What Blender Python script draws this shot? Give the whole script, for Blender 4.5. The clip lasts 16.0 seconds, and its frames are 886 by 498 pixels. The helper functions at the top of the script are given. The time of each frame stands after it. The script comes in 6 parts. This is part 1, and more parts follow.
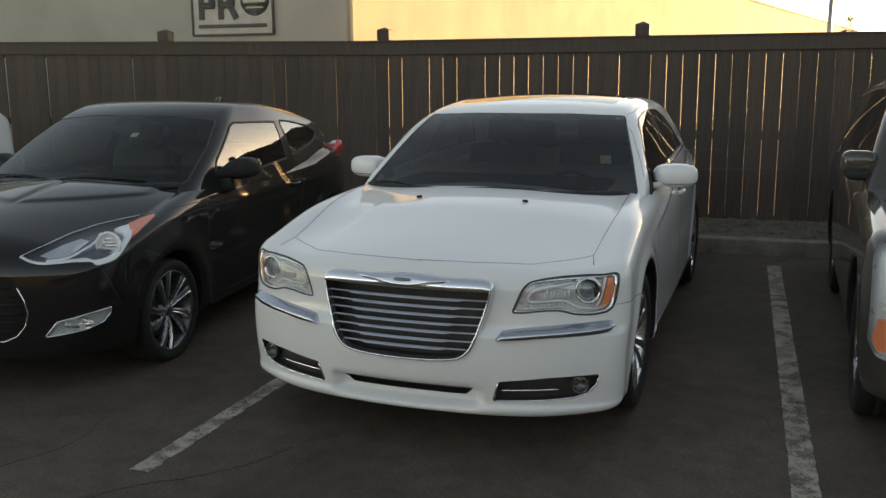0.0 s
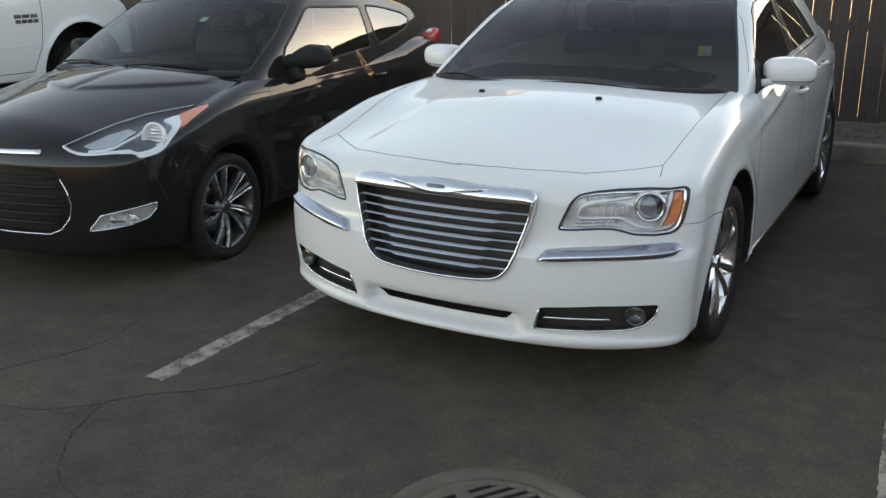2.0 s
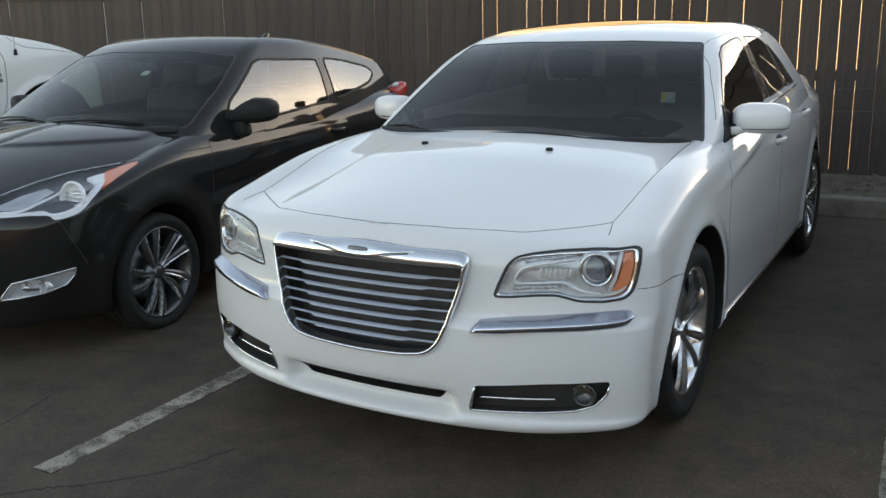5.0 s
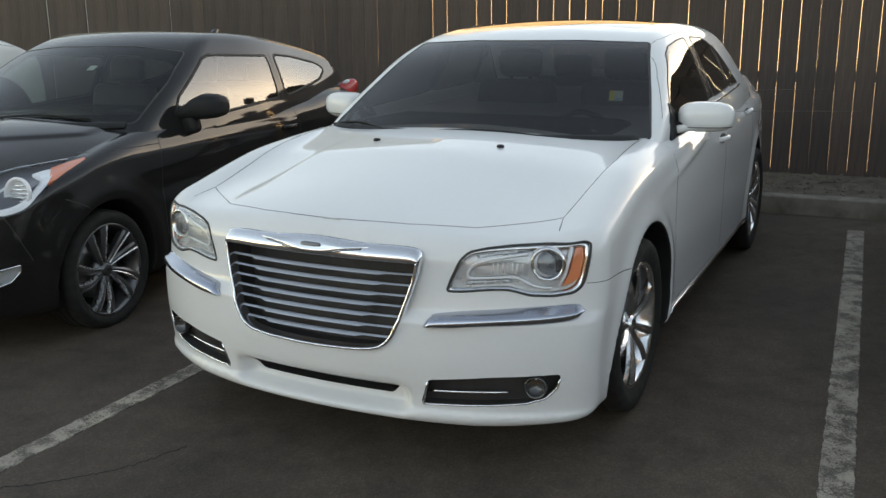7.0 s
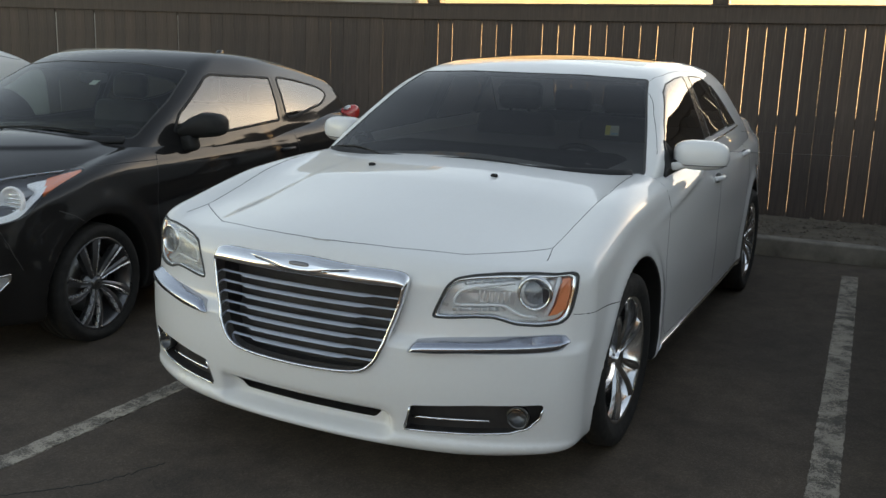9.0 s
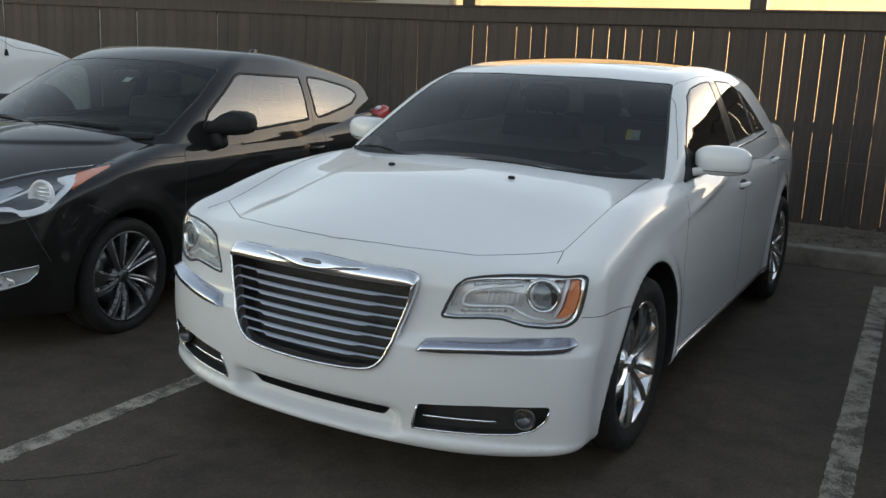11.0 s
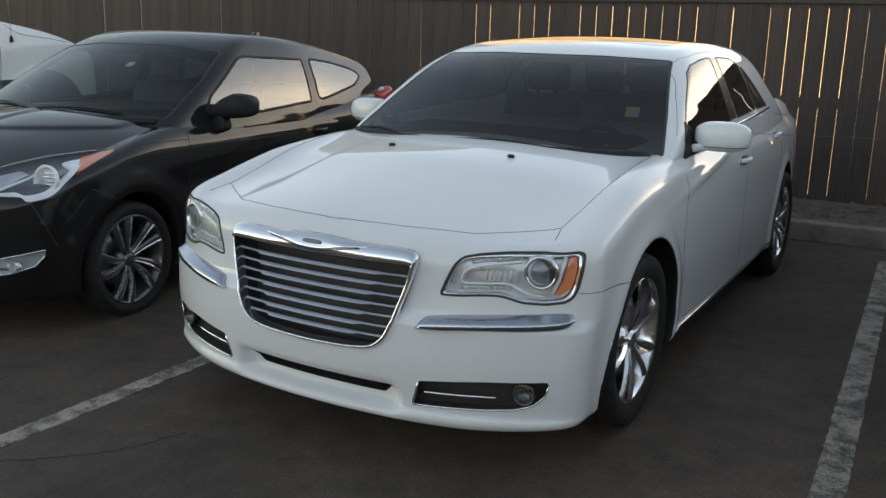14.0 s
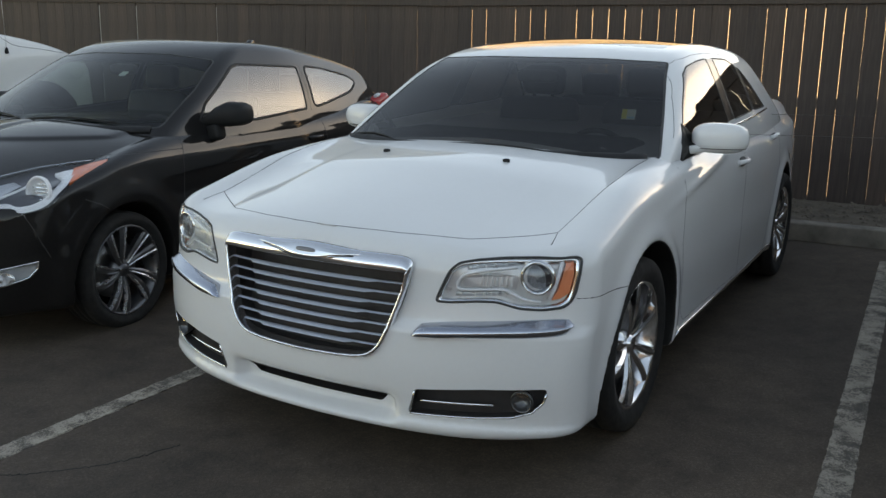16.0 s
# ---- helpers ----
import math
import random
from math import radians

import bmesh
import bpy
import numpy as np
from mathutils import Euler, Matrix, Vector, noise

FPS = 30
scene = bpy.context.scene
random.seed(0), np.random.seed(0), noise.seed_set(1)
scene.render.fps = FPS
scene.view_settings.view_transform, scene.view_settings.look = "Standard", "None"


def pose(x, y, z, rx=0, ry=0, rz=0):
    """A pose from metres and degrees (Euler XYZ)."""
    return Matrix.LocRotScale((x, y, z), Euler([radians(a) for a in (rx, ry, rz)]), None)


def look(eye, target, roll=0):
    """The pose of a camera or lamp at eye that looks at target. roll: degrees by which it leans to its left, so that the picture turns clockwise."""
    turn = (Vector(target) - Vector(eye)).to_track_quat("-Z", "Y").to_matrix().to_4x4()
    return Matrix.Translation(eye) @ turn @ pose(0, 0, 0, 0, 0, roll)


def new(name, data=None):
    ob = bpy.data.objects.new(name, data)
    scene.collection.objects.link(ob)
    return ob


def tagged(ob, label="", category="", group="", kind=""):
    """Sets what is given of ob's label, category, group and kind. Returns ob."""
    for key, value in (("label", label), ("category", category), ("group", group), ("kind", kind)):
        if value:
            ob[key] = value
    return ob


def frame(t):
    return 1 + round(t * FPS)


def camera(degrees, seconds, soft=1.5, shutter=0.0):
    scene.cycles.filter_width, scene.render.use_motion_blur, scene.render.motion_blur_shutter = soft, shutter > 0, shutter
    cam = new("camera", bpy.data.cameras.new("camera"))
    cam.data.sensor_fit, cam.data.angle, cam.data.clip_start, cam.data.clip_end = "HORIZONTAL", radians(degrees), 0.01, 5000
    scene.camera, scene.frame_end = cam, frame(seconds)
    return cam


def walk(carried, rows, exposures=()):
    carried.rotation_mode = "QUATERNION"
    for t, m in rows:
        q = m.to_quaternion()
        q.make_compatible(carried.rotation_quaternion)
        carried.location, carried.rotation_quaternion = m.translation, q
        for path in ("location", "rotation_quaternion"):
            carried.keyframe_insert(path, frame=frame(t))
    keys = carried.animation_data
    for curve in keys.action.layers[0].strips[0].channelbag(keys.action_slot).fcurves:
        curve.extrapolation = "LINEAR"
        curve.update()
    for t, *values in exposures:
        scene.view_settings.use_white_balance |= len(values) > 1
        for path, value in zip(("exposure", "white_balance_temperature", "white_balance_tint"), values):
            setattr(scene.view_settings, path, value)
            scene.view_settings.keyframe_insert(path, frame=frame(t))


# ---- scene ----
cam = camera(51.7, 16.0, soft=1.5)
PATH = [
    (0, (1.587, -4.626, 1.707), (0.895, -2.787, 1.333), -0.4),
    (0.5, (1.63, -4.54, 1.689), (0.989, -2.708, 1.204), -0.5),
    (1, (1.624, -4.368, 1.669), (0.985, -2.543, 1.156), 0.4),
    (1.5, (1.638, -4.138, 1.656), (0.906, -2.359, 1.11), -0.8),
    (2, (1.796, -3.963, 1.635), (0.834, -2.313, 1.043), -0.6),
    (2.5, (1.835, -3.776, 1.596), (0.901, -2.092, 1.057), -0.9),
    (3, (1.808, -3.585, 1.573), (0.854, -1.912, 1.033), -0.7),
    (3.5, (1.843, -3.479, 1.561), (0.783, -1.855, 1.069), 0.9),
    (4, (1.835, -3.454, 1.548), (0.802, -1.815, 1.053), -1.6),
    (6.5, (1.828, -3.487, 1.543), (0.919, -1.757, 1.115), 0.3),
    (7, (1.834, -3.495, 1.541), (0.947, -1.766, 1.067), -0.6),
    (7.5, (1.841, -3.504, 1.535), (0.981, -1.766, 1.045), 0.6),
    (8, (1.847, -3.499, 1.527), (0.986, -1.759, 1.047), 1.1),
    (8.5, (1.859, -3.488, 1.517), (1.012, -1.73, 1.082), 1.9),
    (9, (1.868, -3.479, 1.521), (0.975, -1.736, 1.114), 1.8),
    (11.5, (1.987, -3.449, 1.524), (1.004, -1.755, 1.118), 2.1),
    (12, (2.0, -3.451, 1.524), (1.001, -1.766, 1.12), 1.5),
    (12.5, (2.0, -3.454, 1.526), (1.023, -1.758, 1.11), 2.1),
    (13, (1.999, -3.457, 1.521), (1.047, -1.751, 1.094), 2.2),
    (13.5, (2.007, -3.476, 1.527), (1.056, -1.774, 1.084), 2.0),
    (14, (2.01, -3.459, 1.522), (1.03, -1.773, 1.075), 1.7),
    (14.5, (2.008, -3.441, 1.52), (1.018, -1.76, 1.075), 1.5),
    (15, (2.003, -3.445, 1.52), (1.013, -1.763, 1.083), 1.4),
    (15.5, (1.995, -3.426, 1.515), (1.003, -1.744, 1.082), 1.3),
    (16, (2.008, -3.415, 1.514), (1.025, -1.728, 1.08), 0.9),
]
TINT = 15
STOPS = [(0, 1.7, 10200), (0.5, 1.72, 10200), (1.0, 2.0, 10200), (1.5, 1.95, 9900), (2.0, 2.35, 9500), (2.5, 2.65, 9300), (3.0, 2.5, 9200), (3.5, 2.5, 9100), (4.2, 2.42, 9100), (6.5, 2.1, 9600), (7.0, 2.25, 9800), (8.0, 2.45, 10000), (8.5, 2.2, 9900), (9.0, 2.0, 9700), (11.5, 1.98, 9300), (16, 1.98, 9100)]
walk(cam, [(t, look(eye, target, roll)) for t, eye, target, roll in PATH], [(t, stops - 0.03, kelvin * 0.99, TINT) for t, stops, kelvin in STOPS])

# ---------------------------------------------------------------- light
SUN_ELEVATION, SUN_TURN = 7.0, 19.0      # degrees above the horizon; degrees right of straight ahead (+y)
world = bpy.data.worlds.new("dusk_sky")
scene.world = world
world.use_nodes = True
wn = world.node_tree
wn.nodes.clear()
sky = wn.nodes.new("ShaderNodeTexSky")
sky.sky_type, sky.sun_disc = "NISHITA", False
sky.sun_elevation, sky.sun_rotation = radians(SUN_ELEVATION), radians(SUN_TURN)
sky.air_density, sky.dust_density, sky.ozone_density = 0.60, 0.14, 0.2
back = wn.nodes.new("ShaderNodeBackground")
back.inputs["Strength"].default_value = 0.15
wout = wn.nodes.new("ShaderNodeOutputWorld")
wn.links.new(sky.outputs[0], back.inputs[0])
wn.links.new(back.outputs[0], wout.inputs[0])

sun_data = bpy.data.lights.new("sun", "SUN")
sun_data.energy, sun_data.angle, sun_data.color = 4.5, radians(0.5), (1.0, 0.72, 0.42)
sun = new("sun", sun_data)
se, st = radians(SUN_ELEVATION), radians(SUN_TURN)
sun_way = Vector((math.sin(st) * math.cos(se), math.cos(st) * math.cos(se), math.sin(se)))
sun.matrix_world = look(sun_way * 60, (0, 0, 0))


# ---------------------------------------------------------------- materials
def ramp(nt, fac, stops):
    node = nt.nodes.new("ShaderNodeValToRGB")
    els = node.color_ramp.elements
    while len(els) < len(stops):
        els.new(0.5)
    for el, (p, c) in zip(els, stops):
        el.position, el.color = p, (*c, 1.0) if len(c) == 3 else c
    nt.links.new(fac, node.inputs[0])
    return node.outputs[0]


def noise_of(nt, vec, scale, detail=4.0, rough=0.55):
    node = nt.nodes.new("ShaderNodeTexNoise")
    node.inputs["Scale"].default_value, node.inputs["Detail"].default_value, node.inputs["Roughness"].default_value = scale, detail, rough
    if vec is not None:
        nt.links.new(vec, node.inputs["Vector"])
    return node.outputs["Fac"]


def scaled(nt, vec, s):
    node = nt.nodes.new("ShaderNodeMapping")
    node.inputs["Scale"].default_value = s
    nt.links.new(vec, node.inputs["Vector"])
    return node.outputs[0]


def mixed(nt, fac, a, b, mode="MIX"):
    node = nt.nodes.new("ShaderNodeMix")
    node.data_type, node.blend_type = "RGBA", mode
    for sock, val in ((node.inputs[0], fac), (node.inputs[6], a), (node.inputs[7], b)):
        if isinstance(val, (int, float)):
            sock.default_value = val
        elif isinstance(val, tuple):
            sock.default_value = (*val, 1.0)
        else:
            nt.links.new(val, sock)
    return node.outputs[2]


def bumped(nt, bsdf, height, strength, distance):
    node = nt.nodes.new("ShaderNodeBump")
    node.inputs["Strength"].default_value, node.inputs["Distance"].default_value = strength, distance
    nt.links.new(height, node.inputs["Height"])
    nt.links.new(node.outputs[0], bsdf.inputs["Normal"])


def material(name, color=(0.5, 0.5, 0.5), rough=0.5, metal=0.0, coat=0.0):
    m = bpy.data.materials.new(name)
    m.use_nodes = True
    nt = m.node_tree
    bsdf = nt.nodes["Principled BSDF"]
    bsdf.inputs["Base Color"].default_value = (*color, 1.0)
    bsdf.inputs["Roughness"].default_value, bsdf.inputs["Metallic"].default_value = rough, metal
    bsdf.inputs["Coat Weight"].default_value = coat
    bsdf.inputs["Coat Roughness"].default_value = 0.03
    coords = nt.nodes.new("ShaderNodeTexCoord").outputs["Object"]
    return m, nt, bsdf, coords


def paint(name, color, dust, rough=0.35, gloss=(0.008, 0.035), coat=1.0):
    """Clear-coated car paint with a thin film of dust."""
    m, nt, bsdf, co = material(name, color, rough, 0.0, coat)
    n1 = noise_of(nt, co, 2.2, 5.0)
    n2 = noise_of(nt, co, 60.0, 3.0)
    bsdf.inputs["Specular IOR Level"].default_value = 0.02
    film = ramp(nt, mixed(nt, 0.35, n1, n2), [(0.42, (0, 0, 0)), (0.72, (1, 1, 1))])
    dusty = tuple(c * (1 - dust) + d * dust for c, d in zip(color, (0.30, 0.27, 0.23)))
    nt.links.new(mixed(nt, film, color, dusty), bsdf.inputs["Base Color"])
    nt.links.new(ramp(nt, film, [(0.0, (gloss[0],) * 3), (1.0, (gloss[1],) * 3)]), bsdf.inputs["Coat Roughness"])
    return m


def plain(name, color, rough, metal=0.0, grain=0.0, grain_scale=80.0, coat=0.0, vary=0.12):
    """A surface of one stuff with slight unevenness of tone and relief."""
    m, nt, bsdf, co = material(name, color, rough, metal, coat)
    n1 = noise_of(nt, co, 6.0, 5.0)
    lo, hi = tuple(c * (1 - vary) for c in color), tuple(min(1.0, c * (1 + vary)) for c in color)
    nt.links.new(ramp(nt, n1, [(0.3, lo), (0.7, hi)]), bsdf.inputs["Base Color"])
    nt.links.new(ramp(nt, noise_of(nt, co, 25.0, 4.0), [(0.3, (rough * 0.85,) * 3), (0.7, (min(1, rough * 1.15),) * 3)]), bsdf.inputs["Roughness"])
    if grain:
        bumped(nt, bsdf, noise_of(nt, co, grain_scale, 6.0), grain, 0.004)
    return m


def glass(name, tint, base=0.045, rough=0.02, haze=0.0):
    """A thin tinted pane: lets light through by its tint and mirrors more at a glance; haze: how milky it has grown."""
    m = bpy.data.materials.new(name)
    m.use_nodes = True
    nt = m.node_tree
    nt.nodes.clear()
    out = nt.nodes.new("ShaderNodeOutputMaterial")
    clear = nt.nodes.new("ShaderNodeBsdfTransparent")
    clear.inputs[0].default_value = (*tint, 1.0)
    shine = nt.nodes.new("ShaderNodeBsdfGlossy")
    shine.inputs["Roughness"].default_value = rough
    slant = nt.nodes.new("ShaderNodeLayerWeight")
    slant.inputs["Blend"].default_value = 0.5
    steep = nt.nodes.new("ShaderNodeMath")
    steep.operation = "POWER"
    steep.inputs[1].default_value = 5.0
    gain = nt.nodes.new("ShaderNodeMath")
    gain.operation = "MULTIPLY_ADD"
    gain.inputs[1].default_value, gain.inputs[2].default_value = 1.0 - base, base
    mix = nt.nodes.new("ShaderNodeMixShader")
    nt.links.new(slant.outputs["Facing"], steep.inputs[0])
    nt.links.new(steep.outputs[0], gain.inputs[0])
    nt.links.new(gain.outputs[0], mix.inputs[0])
    milk = nt.nodes.new("ShaderNodeBsdfDiffuse")
    milk.inputs[0].default_value = (0.84, 0.85, 0.83, 1.0)
    veil = nt.nodes.new("ShaderNodeMixShader")
    veil.inputs[0].default_value = haze
    nt.links.new(clear.outputs[0], veil.inputs[1])
    nt.links.new(milk.outputs[0], veil.inputs[2])
    nt.links.new(veil.outputs[0], mix.inputs[1])
    nt.links.new(shine.outputs[0], mix.inputs[2])
    nt.links.new(mix.outputs[0], out.inputs[0])
    return m


def asphalt_material():
    m, nt, bsdf, co = material("asphalt", (0.05, 0.05, 0.05), 0.85)
    stones = nt.nodes.new("ShaderNodeTexVoronoi")
    stones.inputs["Scale"].default_value = 140.0
    nt.links.new(co, stones.inputs["Vector"])
    fine = ramp(nt, stones.outputs["Color"], [(0.0, (0.068, 0.051, 0.039)), (0.6, (0.091, 0.069, 0.053)), (1.0, (0.128, 0.098, 0.076))])
    broad = noise_of(nt, co, 0.9, 6.0, 0.6)
    patch = ramp(nt, broad, [(0.30, (0.62, 0.61, 0.60)), (0.52, (1.0, 0.98, 0.95)), (0.75, (1.25, 1.2, 1.13))])
    oil = ramp(nt, noise_of(nt, scaled(nt, co, (1.0, 0.5, 1.0)), 2.6, 5.0, 0.6), [(0.60, (1, 1, 1)), (0.74, (0.62, 0.6, 0.58))])
    spots = ramp(nt, noise_of(nt, co, 19.0, 2.0), [(0.70, (1, 1, 1)), (0.76, (0.7, 0.7, 0.7))])
    mottle = ramp(nt, noise_of(nt, co, 7.0, 9.0, 0.72), [(0.34, (0.74, 0.74, 0.75)), (0.50, (1, 1, 1)), (0.68, (1.22, 1.20, 1.17))])
    grit = ramp(nt, noise_of(nt, co, 330.0, 3.0, 0.7), [(0.30, (0.72, 0.72, 0.72)), (0.55, (1, 1, 1)), (0.75, (1.5, 1.47, 1.42))])
    base = fine
    for layer in (patch, oil, spots, mottle, grit):
        base = mixed(nt, 1.0, base, layer, "MULTIPLY")
    nt.links.new(base, bsdf.inputs["Base Color"])
    bumped(nt, bsdf, stones.outputs["Distance"], 0.25, 0.004)
    return m


def stripe_material():
    m, nt, bsdf, co = material("worn_line_paint", (0.55, 0.54, 0.5), 0.8)
    fleck = mixed(nt, 0.45, noise_of(nt, co, 130.0, 6.0, 0.8), noise_of(nt, co, 9.0, 5.0, 0.65))
    chips = ramp(nt, fleck, [(0.46, (0, 0, 0)), (0.53, (1, 1, 1))])
    wear = ramp(nt, noise_of(nt, co, 3.0, 4.0), [(0.35, (0.75, 0.75, 0.75)), (0.7, (1.0, 1.0, 1.0))])
    white = mixed(nt, 1.0, (0.50, 0.43, 0.35), wear, "MULTIPLY")
    nt.links.new(mixed(nt, chips, (0.105, 0.090, 0.075), white), bsdf.inputs["Base Color"])
    bumped(nt, bsdf, noise_of(nt, co, 120.0, 4.0), 0.4, 0.004)
    return m


def fence_material():
    m, nt, bsdf, co = material("stained_fence_wood", (0.07, 0.05, 0.04), 0.75)
    info = nt.nodes.new("ShaderNodeObjectInfo")
    grain = noise_of(nt, scaled(nt, co, (30.0, 30.0, 1.6)), 2.0, 8.0, 0.65)
    tone = ramp(nt, grain, [(0.25, (0.042, 0.030, 0.025)), (0.55, (0.065, 0.047, 0.039)), (0.8, (0.098, 0.073, 0.061))])
    per = ramp(nt, info.outputs["Random"], [(0.0, (0.80, 0.80, 0.82)), (1.0, (1.18, 1.13, 1.08))])
    streak = ramp(nt, noise_of(nt, scaled(nt, co, (9.0, 9.0, 0.7)), 1.5, 4.0), [(0.55, (1, 1, 1)), (0.75, (1.35, 1.3, 1.25))])
    nt.links.new(mixed(nt, 1.0, mixed(nt, 1.0, tone, per, "MULTIPLY"), streak, "MULTIPLY"), bsdf.inputs["Base Color"])
    bumped(nt, bsdf, grain, 0.45, 0.004)
    return m


def stucco_material(name, color):
    m, nt, bsdf, co = material(name, color, 0.9)
    n1 = noise_of(nt, co, 0.7, 6.0)
    n2 = noise_of(nt, co, 55.0, 5.0)
    nt.links.new(ramp(nt, n1, [(0.3, tuple(c * 0.86 for c in color)), (0.7, tuple(min(1, c * 1.08) for c in color))]), bsdf.inputs["Base Color"])
    bumped(nt, bsdf, n2, 0.5, 0.006)
    return m


WHITE = paint("white_paint", (0.80, 0.80, 0.79), 0.05)
TRUCK_WHITE = paint("truck_white_paint", (0.80, 0.80, 0.79), 0.05)
BLACK = paint("black_paint", (0.016, 0.0150, 0.0148), 0.02, 0.3, (0.02, 0.06), 0.72)
DARK = paint("dark_grey_paint", (0.05, 0.045, 0.04), 0.05, 0.3)
BAR_CHROME = plain("satin_chrome", (0.44, 0.48, 0.55), 0.36, 0.15, vary=0.06, coat=0.2)
STRIP_CHROME = plain("strip_chrome", (0.50, 0.53, 0.595), 0.19, 1.0, vary=0.03)
RING_CHROME = plain("brushed_chrome", (0.90, 0.91, 0.93), 0.20, 1.0, vary=0.03)
LAMP_TRIM = plain("lamp_trim", (0.86, 0.86, 0.87), 0.25, coat=0.5)
CHROME = plain("chrome", (0.86, 0.87, 0.88), 0.07, 1.0, vary=0.04)
SILVER = plain("silver_alloy", (0.58, 0.58, 0.58), 0.24, 1.0)
GUNMETAL = plain("gunmetal_alloy", (0.24, 0.24, 0.25), 0.32, 0.9)
COUPE_EDGE = plain("machined_alloy", (0.80, 0.80, 0.81), 0.28, 0.8)
COUPE_RIM = plain("painted_alloy", (0.17, 0.17, 0.175), 0.30, 0.8)
STEEL = plain("brake_steel", (0.35, 0.34, 0.33), 0.4, 1.0)
RUBBER = plain("tyre_rubber", (0.018, 0.0168, 0.0158), 0.9, grain=0.35, grain_scale=160.0)
PLASTIC = plain("black_plastic", (0.018, 0.018, 0.018), 0.55, grain=0.2, grain_scale=260.0)
PLASTIC.node_tree.nodes["Principled BSDF"].inputs["Specular IOR Level"].default_value = 0.25
WORN_PLASTIC = plain("dusty_black_plastic", (0.040, 0.036, 0.035), 0.7, grain=0.25, grain_scale=200.0, vary=0.25)
SEAM = plain("shut_line", (0.05, 0.05, 0.05), 0.8)
TRIM = plain("interior_trim", (0.030, 0.029, 0.029), 0.75, grain=0.25, grain_scale=300.0)
SEAT = plain("seat_leather", (0.026, 0.024, 0.024), 0.55, grain=0.2, grain_scale=120.0)
REFLECTOR = plain("lamp_reflector", (0.80, 0.81, 0.82), 0.16, 1.0)
LAMP_GREY = plain("lamp_housing", (0.72, 0.73, 0.74), 0.3, 0.35)
FOG_GLASS = plain("fog_lamp_glass", (0.09, 0.09, 0.09), 0.12, 0.4, coat=0.6)
AMBER = plain("amber_lens", (0.98, 0.28, 0.125), 0.3, coat=0.4)
LAMP_MID = plain("lamp_reflector_panel", (0.58, 0.60, 0.63), 0.34, 0.7)
WHEEL_CHROME = plain("wheel_chrome", (0.90, 0.90, 0.91), 0.17, 1.0, vary=0.03)
LAMP_DARK = plain("lamp_interior", (0.11, 0.11, 0.125), 0.22, coat=0.6)
AMBER_DEEP = plain("deep_amber_lens", (0.88, 0.17, 0.04), 0.3, coat=0.3)
RED = plain("red_lens", (0.55, 0.03, 0.025), 0.2, coat=0.8)
PAPER = plain("sticker_paper", (0.55, 0.62, 0.52), 0.7)
YELLOW = plain("sticker_yellow", (0.72, 0.68, 0.12), 0.7)
CYAN = plain("sticker_blue", (0.25, 0.50, 0.60), 0.7)
PANE = glass("windscreen_glass", (0.36, 0.355, 0.345), 0.07)
CLEAR_PANE = glass("lightly_tinted_glass", (0.60, 0.64, 0.63), 0.055)
COUPE_SIDE = glass("coupe_side_glass", (0.41, 0.475, 0.40), 0.19)
SIDE_PANE = glass("tinted_side_glass", (0.16, 0.16, 0.165), 0.16)
LENS = glass("clear_lamp_lens", (0.97, 0.98, 0.985), 0.05)
HAZY_LENS = glass("weathered_lamp_lens", (0.97, 0.98, 0.97), 0.06, 0.03, 0.13)
BULB = glass("projector_lens", (0.55, 0.57, 0.60), 0.10)
ASPHALT = asphalt_material()
STRIPE = stripe_material()
WOOD = fence_material()
CONCRETE = plain("kerb_concrete", (0.21, 0.185, 0.155), 0.9, grain=0.5, grain_scale=60.0, vary=0.35)
DIRT = plain("gravel_dirt", (0.13, 0.105, 0.08), 0.95, grain=0.8, grain_scale=40.0, vary=0.3)
STONE = plain("gravel_stone", (0.15, 0.122, 0.095), 0.95, grain=0.4, vary=0.35)
CRACK = plain("asphalt_crack", (0.041, 0.036, 0.032), 0.95)
IRON = plain("cast_iron", (0.16, 0.125, 0.10), 0.7, 0.3, grain=0.5, grain_scale=90.0, vary=0.25)
BARK = plain("bark", (0.09, 0.065, 0.045), 0.9, grain=0.5)
LEAF = plain("dull_leaf", (0.07, 0.085, 0.035), 0.7, vary=0.3)
DEEP_SHADE = plain("deep_shade", (0.012, 0.010, 0.009), 0.95)
# one wall paint in two tones: shade put into grey, sunlight into cream
STUCCO = stucco_material("shaded_stucco", (0.36, 0.34, 0.31))
# for the added unseen buildings, darkened to dim their reflections
STUCCO_FAR = stucco_material("dark_stucco", (0.05, 0.044, 0.039))
STUCCO_SUNLIT = stucco_material("sunlit_stucco", (0.78, 0.64, 0.44))
SIGN_DARK = plain("sign_print", (0.055, 0.055, 0.06), 0.6)
SIGN_FACE = plain("sign_face", (0.42, 0.40, 0.37), 0.6)
ROOF = plain("roof_edge", (0.20, 0.17, 0.14), 0.8)


# ---------------------------------------------------------------- mesh helpers
def mesh_of(name, verts, faces, mat, smooth=False):
    me = bpy.data.meshes.new(name)
    me.from_pydata([tuple(v) for v in verts], [], [tuple(f) for f in faces])
    me.materials.append(mat)
    if smooth:
        me.polygons.foreach_set("use_smooth", [True] * len(me.polygons))
    me.update()
    return me


def put(name, me, parent=None, label="", at=None):
    ob = new(name, me)
    if parent is not None:
        ob.parent = parent
    if at is not None:
        ob.matrix_local = at
    if label:
        tagged(ob, label)
    return ob


